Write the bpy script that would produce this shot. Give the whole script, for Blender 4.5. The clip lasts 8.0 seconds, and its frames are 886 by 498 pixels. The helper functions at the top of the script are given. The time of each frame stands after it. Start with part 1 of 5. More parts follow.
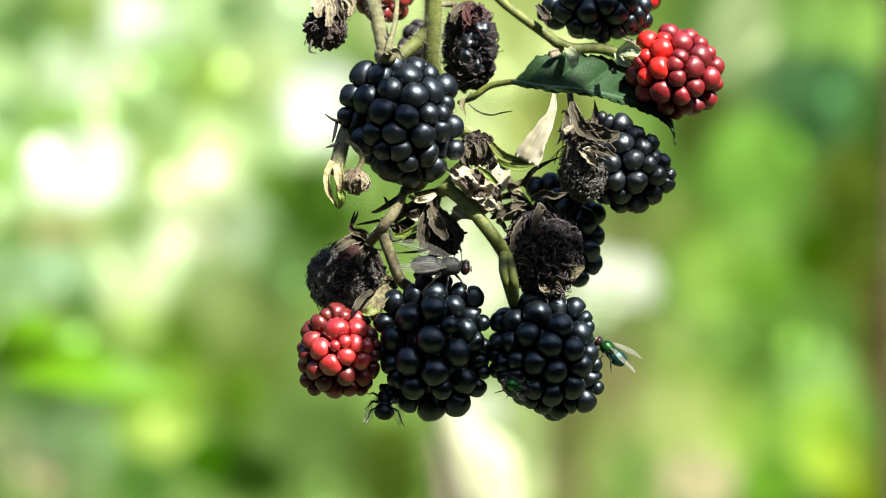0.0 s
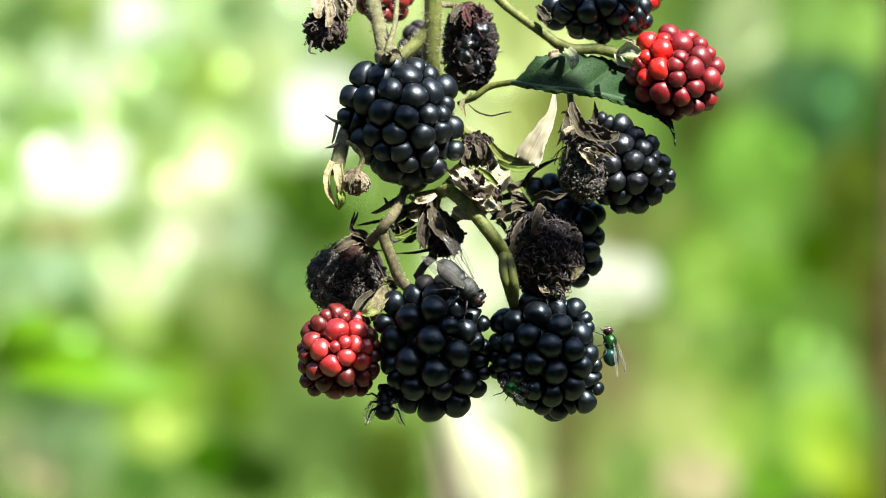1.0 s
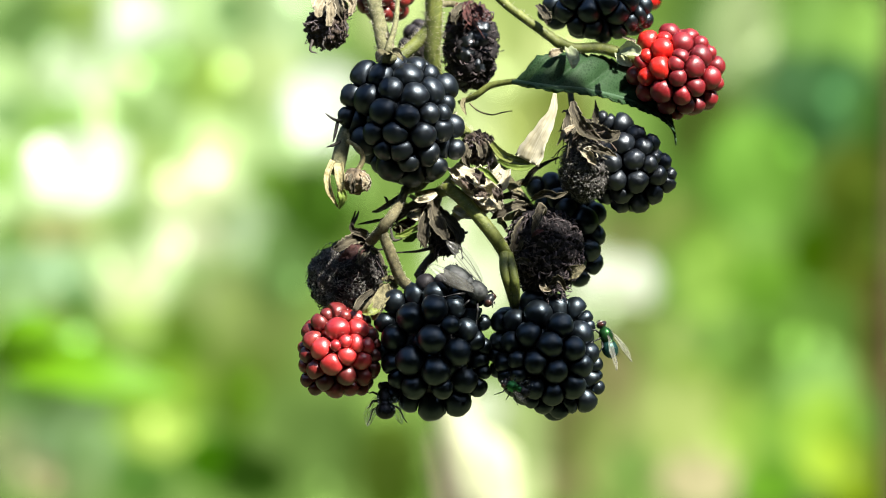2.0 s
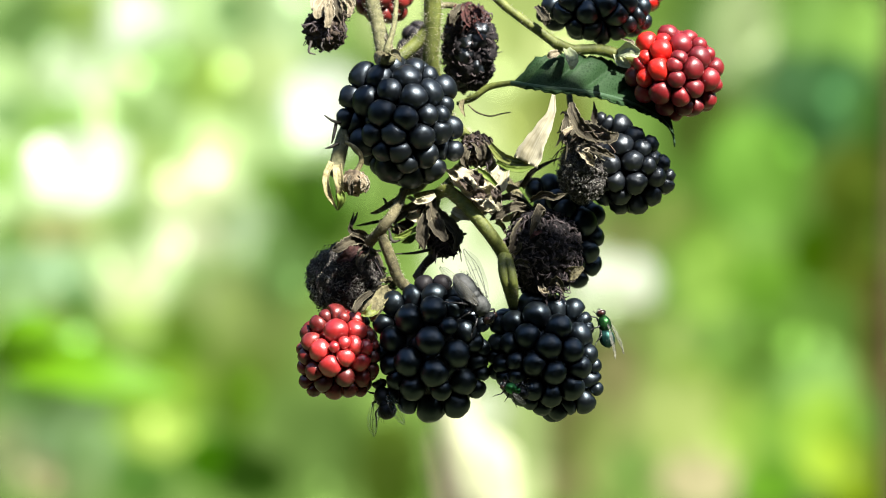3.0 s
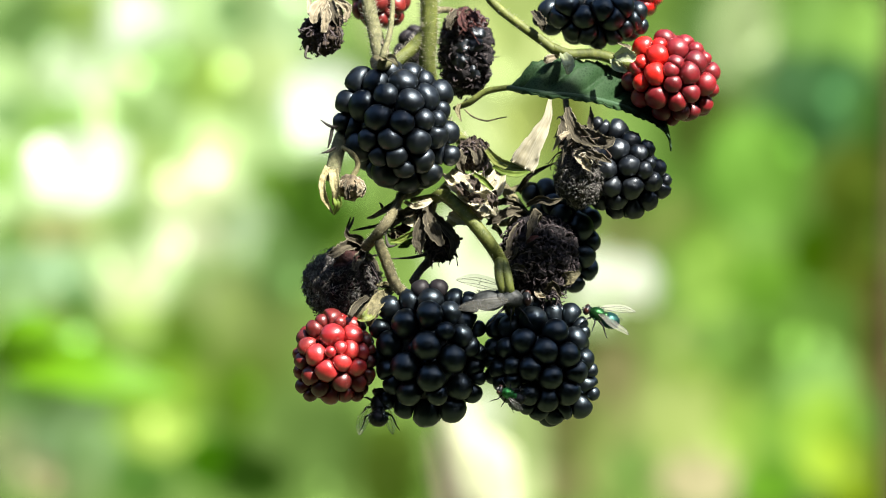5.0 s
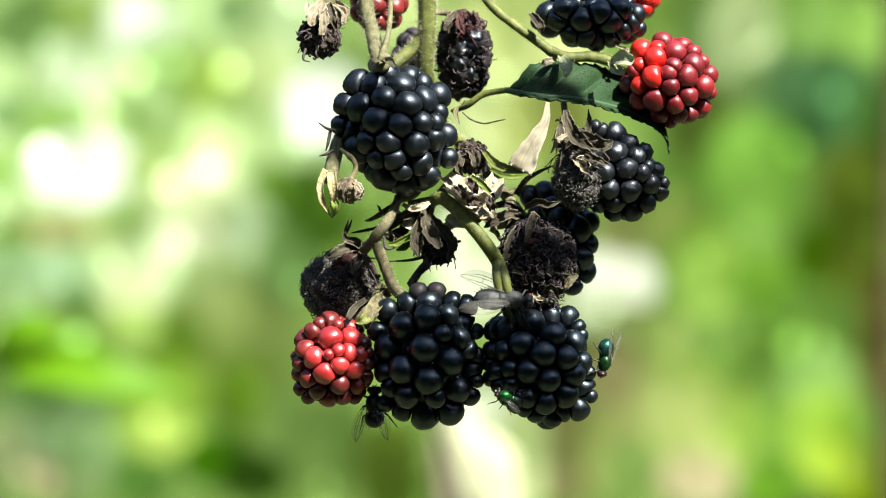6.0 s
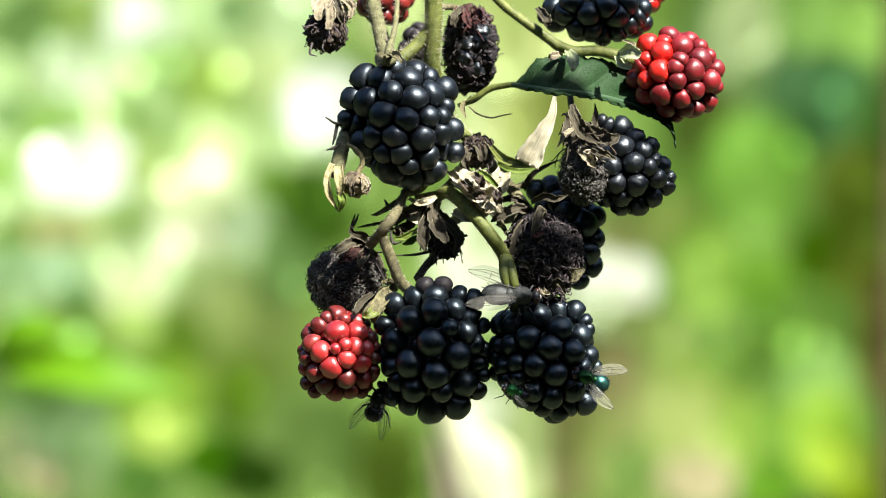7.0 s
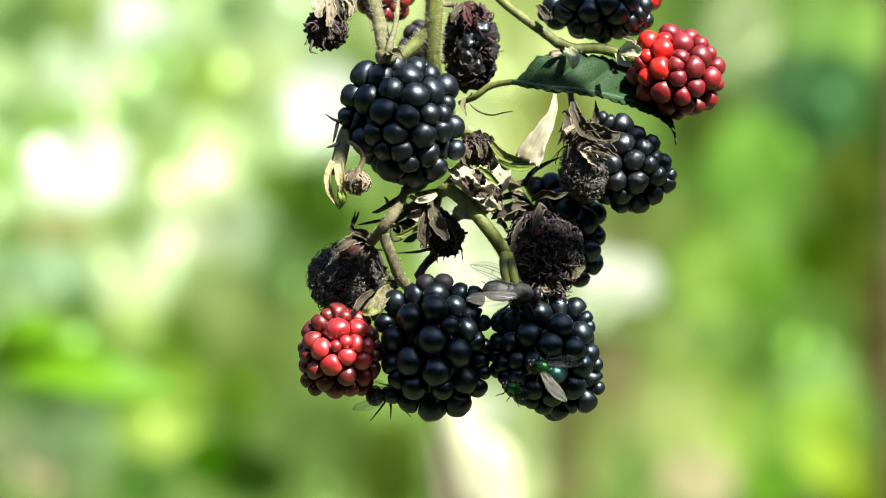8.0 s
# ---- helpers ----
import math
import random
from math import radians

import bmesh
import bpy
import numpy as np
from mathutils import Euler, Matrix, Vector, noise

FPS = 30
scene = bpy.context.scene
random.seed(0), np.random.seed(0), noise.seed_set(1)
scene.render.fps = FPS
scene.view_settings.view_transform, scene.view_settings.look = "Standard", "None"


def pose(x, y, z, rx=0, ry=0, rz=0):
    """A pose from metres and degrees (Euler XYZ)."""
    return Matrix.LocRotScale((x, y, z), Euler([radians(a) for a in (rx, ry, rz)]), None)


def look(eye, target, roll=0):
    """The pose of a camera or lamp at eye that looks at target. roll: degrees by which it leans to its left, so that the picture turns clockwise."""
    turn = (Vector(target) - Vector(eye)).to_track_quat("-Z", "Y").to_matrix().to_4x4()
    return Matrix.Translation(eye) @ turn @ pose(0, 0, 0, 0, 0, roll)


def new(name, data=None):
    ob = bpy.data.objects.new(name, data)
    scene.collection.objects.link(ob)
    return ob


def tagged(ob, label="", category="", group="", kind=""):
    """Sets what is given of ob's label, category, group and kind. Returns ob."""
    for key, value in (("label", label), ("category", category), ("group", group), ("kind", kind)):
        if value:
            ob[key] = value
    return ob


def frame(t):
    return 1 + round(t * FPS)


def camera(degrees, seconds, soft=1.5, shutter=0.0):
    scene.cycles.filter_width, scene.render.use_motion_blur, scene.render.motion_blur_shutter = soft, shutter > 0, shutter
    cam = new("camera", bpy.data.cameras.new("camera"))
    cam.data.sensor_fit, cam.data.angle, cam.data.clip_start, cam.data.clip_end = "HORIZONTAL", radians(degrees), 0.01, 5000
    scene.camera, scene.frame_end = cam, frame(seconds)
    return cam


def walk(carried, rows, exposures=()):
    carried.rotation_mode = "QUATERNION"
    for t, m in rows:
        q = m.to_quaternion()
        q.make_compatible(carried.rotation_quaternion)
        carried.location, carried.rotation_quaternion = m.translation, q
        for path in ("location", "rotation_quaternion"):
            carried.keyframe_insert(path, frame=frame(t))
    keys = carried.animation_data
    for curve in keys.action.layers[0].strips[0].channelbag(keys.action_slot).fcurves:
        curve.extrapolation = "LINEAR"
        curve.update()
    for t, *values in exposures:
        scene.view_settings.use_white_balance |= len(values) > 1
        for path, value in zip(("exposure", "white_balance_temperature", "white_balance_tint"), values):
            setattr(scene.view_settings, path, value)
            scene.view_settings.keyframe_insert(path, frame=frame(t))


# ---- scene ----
cam = camera(20.0, 8.0, soft=1.0)
# macro lens close to the fruit: shallow depth of field
cam.data.dof.use_dof = True
cam.data.dof.focus_distance = 0.438
cam.data.dof.aperture_fstop = 12.5

EYE_HEIGHT = 1.2
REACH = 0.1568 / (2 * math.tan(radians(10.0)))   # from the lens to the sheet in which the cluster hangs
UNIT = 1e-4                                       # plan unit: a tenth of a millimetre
walk(cam, [(0.0, look((0, -REACH, EYE_HEIGHT), (0, 0, EYE_HEIGHT))),
           (8.0, look((0, -REACH, EYE_HEIGHT), (0, 0, EYE_HEIGHT)))])


def at(u, v, d=0.0):
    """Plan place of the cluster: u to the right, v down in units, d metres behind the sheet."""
    s = (REACH + d) / REACH * UNIT
    return Vector(((u - 784) * s, d, EYE_HEIGHT - (v - 441) * s))


# ---- light ----
world = bpy.data.worlds.new("world")
scene.world = world
world.use_nodes = True
wn = world.node_tree.nodes
sky = wn.new("ShaderNodeTexSky")
sky.sky_type = "NISHITA"
sky.sun_disc = False
SUN_HEIGHT, SUN_TURN = radians(48), radians(140)   # over the viewer's right shoulder
sky.sun_elevation = SUN_HEIGHT
sky.sun_rotation = SUN_TURN
world.node_tree.links.new(sky.outputs["Color"], wn["Background"].inputs["Color"])
wn["Background"].inputs["Strength"].default_value = 0.062

sun_data = bpy.data.lights.new("sun", "SUN")
sun_data.energy, sun_data.angle, sun_data.color = 5.0, radians(0.6), (1.0, 0.95, 0.87)
sun = new("sun", sun_data)
SUN_WAY = Vector((math.sin(SUN_TURN) * math.cos(SUN_HEIGHT), math.cos(SUN_TURN) * math.cos(SUN_HEIGHT), math.sin(SUN_HEIGHT)))
sun.matrix_world = look(SUN_WAY * 20 + Vector((0, 0, 1.2)), (0, 0, 1.2))
scene.view_settings.exposure = 1.5


# ---- materials ----
def srgb(r, g, b):
    return tuple((c / 255 / 12.92 if c <= 10 else ((c / 255 + 0.055) / 1.055) ** 2.4) for c in (r, g, b)) + (1.0,)


class Nodes:
    """A small builder of node materials."""

    def __init__(self, name):
        self.mat = bpy.data.materials.new(name)
        self.mat.use_nodes = True
        self.tree = self.mat.node_tree
        self.bsdf = self.tree.nodes["Principled BSDF"]
        self.out = self.tree.nodes["Material Output"]
        self.place = self.add("ShaderNodeTexCoord").outputs["Object"]

    def add(self, kind, **settings):
        n = self.tree.nodes.new(kind)
        for key, value in settings.items():
            if key == "operation":
                n.operation = value
            elif key == "data_type":
                n.data_type = value
            elif key == "blend_type":
                n.blend_type = value
            elif key == "interpolation_type":
                n.interpolation_type = value
        return n

    def link(self, a, b):
        self.tree.links.new(a, b)

    def noise(self, scale, detail=3.0, rough=0.55):
        n = self.add("ShaderNodeTexNoise")
        n.inputs["Scale"].default_value, n.inputs["Detail"].default_value, n.inputs["Roughness"].default_value = scale, detail, rough
        self.link(self.place, n.inputs["Vector"])
        return n.outputs["Fac"]

    def random(self):
        return self.add("ShaderNodeObjectInfo").outputs["Random"]

    def ramp(self, fac, stops):
        n = self.add("ShaderNodeValToRGB")
        e = n.color_ramp.elements
        while len(e) < len(stops):
            e.new(0.5)
        for el, (p, c) in zip(e, stops):
            el.position, el.color = p, c if len(c) == 4 else (*c, 1)
        self.link(fac, n.inputs["Fac"])
        return n.outputs["Color"]

    def mix(self, fac, a, b, blend="MIX"):
        n = self.add("ShaderNodeMix", data_type="RGBA", blend_type=blend)
        for socket, value in ((n.inputs[0], fac), (n.inputs[6], a), (n.inputs[7], b)):
            if isinstance(value, bpy.types.NodeSocket):
                self.link(value, socket)
            else:
                socket.default_value = value
        return n.outputs[2]

    def scale(self, fac, lo, hi, a=0.3, b=0.7):
        n = self.add("ShaderNodeMapRange")
        n.inputs["From Min"].default_value, n.inputs["From Max"].default_value = a, b
        n.inputs["To Min"].default_value, n.inputs["To Max"].default_value = lo, hi
        self.link(fac, n.inputs["Value"])
        return n.outputs["Result"]

    def bump(self, height, strength, distance):
        n = self.add("ShaderNodeBump")
        n.inputs["Strength"].default_value, n.inputs["Distance"].default_value = strength, distance
        self.link(height, n.inputs["Height"])
        self.link(n.outputs["Normal"], self.bsdf.inputs["Normal"])

    def set(self, **values):
        for key, value in values.items():
            socket = self.bsdf.inputs[key.replace("_", " ")]
            if isinstance(value, bpy.types.NodeSocket):
                self.link(value, socket)
            else:
                socket.default_value = value
        return self


def skin(name, dark, light, rough, sss=0.0, coat=0.0, bloom=(1, 1, 1, 1), gloss=0.9, coat_rough=0.3, coat_ior=1.5):
    """Skin of a drupelet: each one a little riper or greener than the next."""
    n = Nodes(name)
    tone = n.mix(n.random(), dark, light)
    tone = n.mix(n.scale(n.noise(1.6, 3), 0.0, 0.6), tone, tuple(c * 0.55 for c in dark[:3]) + (1,))
    n.set(Base_Color=tone, Roughness=n.scale(n.noise(2.6, 4), rough - 0.07, rough + 0.10), Coat_Weight=coat, Coat_Roughness=coat_rough, Coat_IOR=coat_ior, Specular_IOR_Level=gloss, Specular_Tint=bloom)
    if sss:
        n.set(Subsurface_Weight=sss, Subsurface_Scale=0.002)
        n.bsdf.inputs["Subsurface Radius"].default_value = (1.0, 0.25, 0.2)
    return n.mat


def fibre(name, dark, light, scale=700, rough=0.85, depth=0.0004):
    """Dry or hairy plant matter with streaks and blotches."""
    n = Nodes(name)
    tone = n.mix(n.scale(n.noise(scale, 4, 0.65), 0, 1), dark, light)
    tone = n.mix(n.scale(n.noise(scale / 5, 2), 0.0, 0.6), tone, tuple(c * 0.6 for c in dark[:3]) + (1,))
    n.set(Base_Color=tone, Roughness=rough)
    n.bump(n.noise(scale * 2.5, 4, 0.7), 0.6, depth)
    return n.mat


def ribbed(name, dark, mid, edge, glow_part=0.12):
    """Withered sepal or bract: fine ribs along its length, paler woolly margins."""
    n = Nodes(name)
    n.place = n.tree.nodes["Texture Coordinate"].outputs["UV"]
    stretch = n.add("ShaderNodeMapping")
    stretch.inputs["Scale"].default_value = (13, 1.6, 1)
    n.link(n.place, stretch.inputs["Vector"])
    spread = n.place
    n.place = stretch.outputs["Vector"]
    ribs = n.noise(1.0, 4, 0.65)
    tone = n.mix(n.scale(ribs, 0, 1, 0.35, 0.68), dark, mid)
    sides = n.add("ShaderNodeSeparateXYZ")
    n.link(spread, sides.inputs["Vector"])
    part_of = n.add("ShaderNodeMath", operation="FRACT")
    n.link(sides.outputs["X"], part_of.inputs[0])
    from_mid = n.add("ShaderNodeMath", operation="SUBTRACT")
    n.link(part_of.outputs[0], from_mid.inputs[0])
    from_mid.inputs[1].default_value = 0.5
    off = n.add("ShaderNodeMath", operation="ABSOLUTE")
    n.link(from_mid.outputs[0], off.inputs[0])
    tone = n.mix(n.scale(off.outputs[0], 0.0, 0.8, 0.40, 0.5), tone, edge)
    n.place = n.tree.nodes["Texture Coordinate"].outputs["Object"]
    tone = n.mix(n.scale(n.noise(260, 3), 0.0, 0.55), tone, tuple(c * 0.55 for c in dark[:3]) + (1,))
    n.set(Base_Color=tone, Roughness=0.9)
    n.bump(ribs, 0.5, 0.0004)
    glow = n.add("ShaderNodeBsdfTranslucent")
    n.link(tone, glow.inputs["Color"])
    m = n.add("ShaderNodeMixShader")
    m.inputs["Fac"].default_value = glow_part
    n.link(n.bsdf.outputs["BSDF"], m.inputs[1])
    n.link(glow.outputs["BSDF"], m.inputs[2])
    n.link(m.outputs["Shader"], n.out.inputs["Surface"])
    return n.mat


def foliage(name, dark, light, scale=300, rough=0.5, through_light=0.35):
    """A living leaf: colour by blotches, some light comes through it."""
    n = Nodes(name)
    tone = n.mix(n.scale(n.noise(scale, 3), 0, 1), dark, light)
    tone = n.mix(n.scale(n.random(), 0.0, 0.5, 0, 1), tone, light)
    n.set(Base_Color=tone, Roughness=rough, Specular_IOR_Level=0.3)
    n.bump(n.noise(scale * 4, 3), 0.3, 0.0003)
    glow = n.add("ShaderNodeBsdfTranslucent")
    n.link(tone, glow.inputs["Color"])
    m = n.add("ShaderNodeMixShader")
    m.inputs["Fac"].default_value = through_light
    n.link(n.bsdf.outputs["BSDF"], m.inputs[1])
    n.link(glow.outputs["BSDF"], m.inputs[2])
    n.link(m.outputs["Shader"], n.out.inputs["Surface"])
    return n.mat


def blistered(name, dark, light, vein):
    """Upper side of a bramble leaf: small raised cells between a net of paler veins."""
    n = Nodes(name)
    net = n.add("ShaderNodeTexVoronoi")
    net.feature = "DISTANCE_TO_EDGE"
    net.inputs["Scale"].default_value = 1900
    n.link(n.place, net.inputs["Vector"])
    cell = n.scale(net.outputs["Distance"], 0, 1, 0.0, 0.28)
    tone = n.mix(n.scale(n.noise(260, 3), 0, 1), dark, light)
    tone = n.mix(cell, vein, tone)
    n.set(Base_Color=tone, Roughness=n.scale(n.noise(900, 3), 0.5, 0.66), Specular_IOR_Level=0.12)
    n.bump(cell, 0.12, 0.0003)
    return n.mat


M_BLACK = skin("black_skin", (0.0007, 0.0011, 0.0017, 1), (0.0028, 0.0045, 0.0065, 1), 0.37, bloom=(0.70, 0.88, 1.0, 1), gloss=1.0)
M_GLOSSY = skin("glossy_black_skin", (0.0012, 0.0018, 0.0028, 1), (0.0045, 0.0068, 0.0100, 1), 0.40, bloom=(0.74, 0.88, 1.0, 1), gloss=0.95)
M_DULL = skin("dull_black_skin", (0.0015, 0.0024, 0.0040, 1), (0.0070, 0.0105, 0.0150, 1), 0.40, bloom=(0.84, 0.93, 1.0, 1), gloss=1.0)
M_CORE = skin("core_flesh", (0.004, 0.003, 0.004, 1), (0.008, 0.005, 0.006, 1), 0.7)
M_RED = skin("red_skin", (0.34, 0.012, 0.014, 1), (0.68, 0.045, 0.042, 1), 0.36, sss=0.12, coat=0.8, gloss=1.0)
M_SCARLET = skin("scarlet_skin", (0.58, 0.012, 0.008, 1), (0.78, 0.030, 0.020, 1), 0.34, sss=0.2, coat=0.6, gloss=0.6)
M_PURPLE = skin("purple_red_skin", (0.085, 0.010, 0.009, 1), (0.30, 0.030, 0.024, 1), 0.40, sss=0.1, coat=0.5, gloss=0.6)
M_CRIMSON = skin("crimson_skin", (0.15, 0.006, 0.010, 1), (0.34, 0.016, 0.022, 1), 0.42, sss=0.14, coat=0.15, gloss=0.8)
M_RED_CORE = skin("red_core_flesh", (0.06, 0.008, 0.01, 1), (0.09, 0.01, 0.012, 1), 0.6)
M_DRIED = fibre("dried_fruit", (0.010, 0.008, 0.008, 1), (0.040, 0.032, 0.032, 1), 900)
M_REDDRIED = fibre("dried_red_fruit", (0.020, 0.007, 0.006, 1), (0.12, 0.035, 0.028, 1), 900)
M_SEPAL = ribbed("withered_sepal", (0.020, 0.017, 0.011, 1), (0.15, 0.130, 0.080, 1), (0.38, 0.345, 0.23, 1))
M_SEPALFLESH = fibre("withered_brown_flesh", (0.025, 0.018, 0.014, 1), (0.20, 0.15, 0.11, 1), 1100)
M_BUD = fibre("shrunken_bud", (0.06, 0.042, 0.026, 1), (0.46, 0.37, 0.23, 1), 1100)
M_DRYSTEM = fibre("dry_pale_stem", (0.17, 0.14, 0.055, 1), (0.58, 0.53, 0.28, 1), 1200)
M_PALE = ribbed("pale_sepal", (0.20, 0.165, 0.10, 1), (0.55, 0.49, 0.34, 1), (0.70, 0.65, 0.50, 1))
M_STEM = fibre("green_stem", (0.080, 0.105, 0.016, 1), (0.25, 0.285, 0.060, 1), 800, 0.6, 0.0002)
M_WOODY = fibre("brown_stem", (0.060, 0.054, 0.024, 1), (0.30, 0.27, 0.135, 1), 1300, 0.75)
M_HAIR = fibre("pale_hair", (0.35, 0.33, 0.24, 1), (0.6, 0.58, 0.45, 1), 500, 0.6)
M_DARKHAIR = fibre("dark_hair", (0.02, 0.017, 0.012, 1), (0.06, 0.05, 0.04, 1), 500, 0.6)
M_LEAF = foliage("bramble_leaf", (0.010, 0.034, 0.014, 1), (0.024, 0.064, 0.026, 1), 700, 0.42, 0.2)
M_BLISTER = blistered("blistered_leaf", (0.009, 0.028, 0.009, 1), (0.021, 0.052, 0.018, 1), (0.028, 0.062, 0.025, 1))
M_LEAFEDGE = foliage("leaf_vein", (0.045, 0.10, 0.05, 1), (0.08, 0.15, 0.08, 1), 400, 0.5, 0.2)
M_GREENSEPAL = foliage("green_sepal", (0.12, 0.20, 0.03, 1), (0.26, 0.34, 0.07, 1), 500, 0.55, 0.35)
M_PALELEAF = ribbed("pale_dry_leaf", (0.62, 0.56, 0.35, 1), (0.90, 0.87, 0.70, 1), (0.88, 0.85, 0.70, 1), 0.35)
M_FIBRE = fibre("dried_skin_shreds", (0.012, 0.009, 0.010, 1), (0.22, 0.175, 0.18, 1), 1500)
M_FUZZ = fibre("grey_mould_fuzz", (0.14, 0.135, 0.12, 1), (0.55, 0.53, 0.48, 1), 1500)
M_PALESEPAL = foliage("pale_green_sepal", (0.30, 0.36, 0.18, 1), (0.55, 0.60, 0.38, 1), 600, 0.6, 0.3)
M_DRIEDBEAD = fibre("dried_drupelet", (0.004, 0.003, 0.004, 1), (0.022, 0.017, 0.019, 1), 2.6, 0.9)
M_MOULDBEAD = fibre("mouldy_drupelet", (0.015, 0.014, 0.013, 1), (0.12, 0.11, 0.10, 1), 3.5)
M_RUSTBEAD = fibre("rusty_drupelet", (0.018, 0.006, 0.006, 1), (0.11, 0.022, 0.018, 1), 2.6, 0.5)
M_FLESHBEAD = fibre("brown_drupelet", (0.020, 0.014, 0.011, 1), (0.19, 0.14, 0.10, 1), 2.8)
M_BROWNSKIN = skin("brownish_dull_skin", (0.010, 0.008, 0.010, 1), (0.030, 0.024, 0.027, 1), 0.58, gloss=0.5)
M_OLIVE = fibre("pale_olive_stem", (0.075, 0.078, 0.028, 1), (0.32, 0.315, 0.155, 1), 1200, 0.75)


# ---- building blocks ----
def part(name, bm, material, parent=None, label="", smooth=True):
    """One mesh object from a bmesh, under its thing."""
    me = bpy.data.meshes.new(name)
    bm.to_mesh(me)
    bm.free()
    me.materials.append(material)
    if smooth:
        me.shade_smooth()
    ob = new(name, me)
    ob.parent = parent
    return tagged(ob, label)


def thing(name, place, label, category, group=""):
    """A top-level Empty at its place, to carry parts."""
    ob = new(name)
    ob.empty_display_size = 0.005
    ob.location = place
    return tagged(ob, label, category, group)


def ellipsoid(bm, centre, radii, turn=None, level=3):
    m = Matrix.Translation(centre) @ (turn.to_4x4() if turn else Matrix()) @ Matrix.Diagonal((*radii, 1))
    return bmesh.ops.create_icosphere(bm, subdivisions=level, radius=1.0, matrix=m)["verts"]


def curve(points, count):
    """Places along a smooth line through the points."""
    p = [Vector(q) for q in points]
    p = [2 * p[0] - p[1], *p, 2 * p[-1] - p[-2]]
    out = []
    n = len(p) - 3
    for i in range(count + 1):
        x = min(i / count * n, n - 1e-6)
        k, f = int(x), x - int(x)
        a, b, c, d = p[k:k + 4]
        out.append(0.5 * (2 * b + (c - a) * f + (2 * a - 5 * b + 4 * c - d) * f * f + (3 * b - a - 3 * c + d) * f ** 3))
    return out


def tube(bm, points, radii, sides=10, count=None, lump=0.0):
    """A tapered, rounded stalk along the points."""
    count = count or 6 * (len(points) - 1)
    line = curve(points, count)
    rad = [np.interp(i / count, np.linspace(0, 1, len(radii)), radii) for i in range(count + 1)]
    rings = []
    side = Vector((0.3, 0.9, 0.1))
    for i, q in enumerate(line):
        way = (line[min(i + 1, count)] - line[max(i - 1, 0)]).normalized()
        side = (side - way * side.dot(way)).normalized()
        up = way.cross(side)
        ring = []
        for k in range(sides):
            a = 2 * math.pi * k / sides
            r = rad[i] * (1 + lump * noise.noise(q * 500 + Vector((k * 0.4, 0, 0))))
            ring.append(bm.verts.new(q + (side * math.cos(a) + up * math.sin(a)) * r))
        rings.append(ring)
    for a, b in zip(rings, rings[1:]):
        for k in range(sides):
            bm.faces.new((a[k], a[(k + 1) % sides], b[(k + 1) % sides], b[k]))
    for ring, q, i in ((rings[0][::-1], line[0], 0), (rings[-1], line[-1], count)):
        way = (line[i] - line[1 if i == 0 else i - 1]).normalized()
        tip = bm.verts.new(q + way * rad[i] * 0.7)
        for k in range(sides):
            bm.faces.new((ring[k], ring[(k + 1) % sides], tip))
    return line, rad


def hairs(parent, line, rad, count, length, material, name="hair", droop=0.3, seed=1):
    """Fine bristles all round a stalk."""
    rng = random.Random(seed)
    bm = bmesh.new()
    for _ in range(count):
        x = rng.random() * (len(line) - 1.001)
        i = int(x)
        q = line[i].lerp(line[i + 1], x - i)
        way = (line[i + 1] - line[i]).normalized()
        out = Vector((rng.gauss(0, 1), rng.gauss(0, 1), rng.gauss(0, 1)))
        out = (out - way * out.dot(way)).normalized()
        tip_way = (out + way * rng.uniform(-droop, droop)).normalized()
        span = length * rng.uniform(0.35, 1.0)
        a = way.cross(out) * span * 0.042
        b = way * span * 0.042
        root = q + out * rad[i] * 0.95
        tri = [bm.verts.new(root + a), bm.verts.new(root - a * 0.5 + b), bm.verts.new(root - a * 0.5 - b)]
        tip = bm.verts.new(root + tip_way * span)
        for k in range(3):
            bm.faces.new((tri[k], tri[(k + 1) % 3], tip))
    return tagged(part(name, bm, material, parent), kind="stuff")


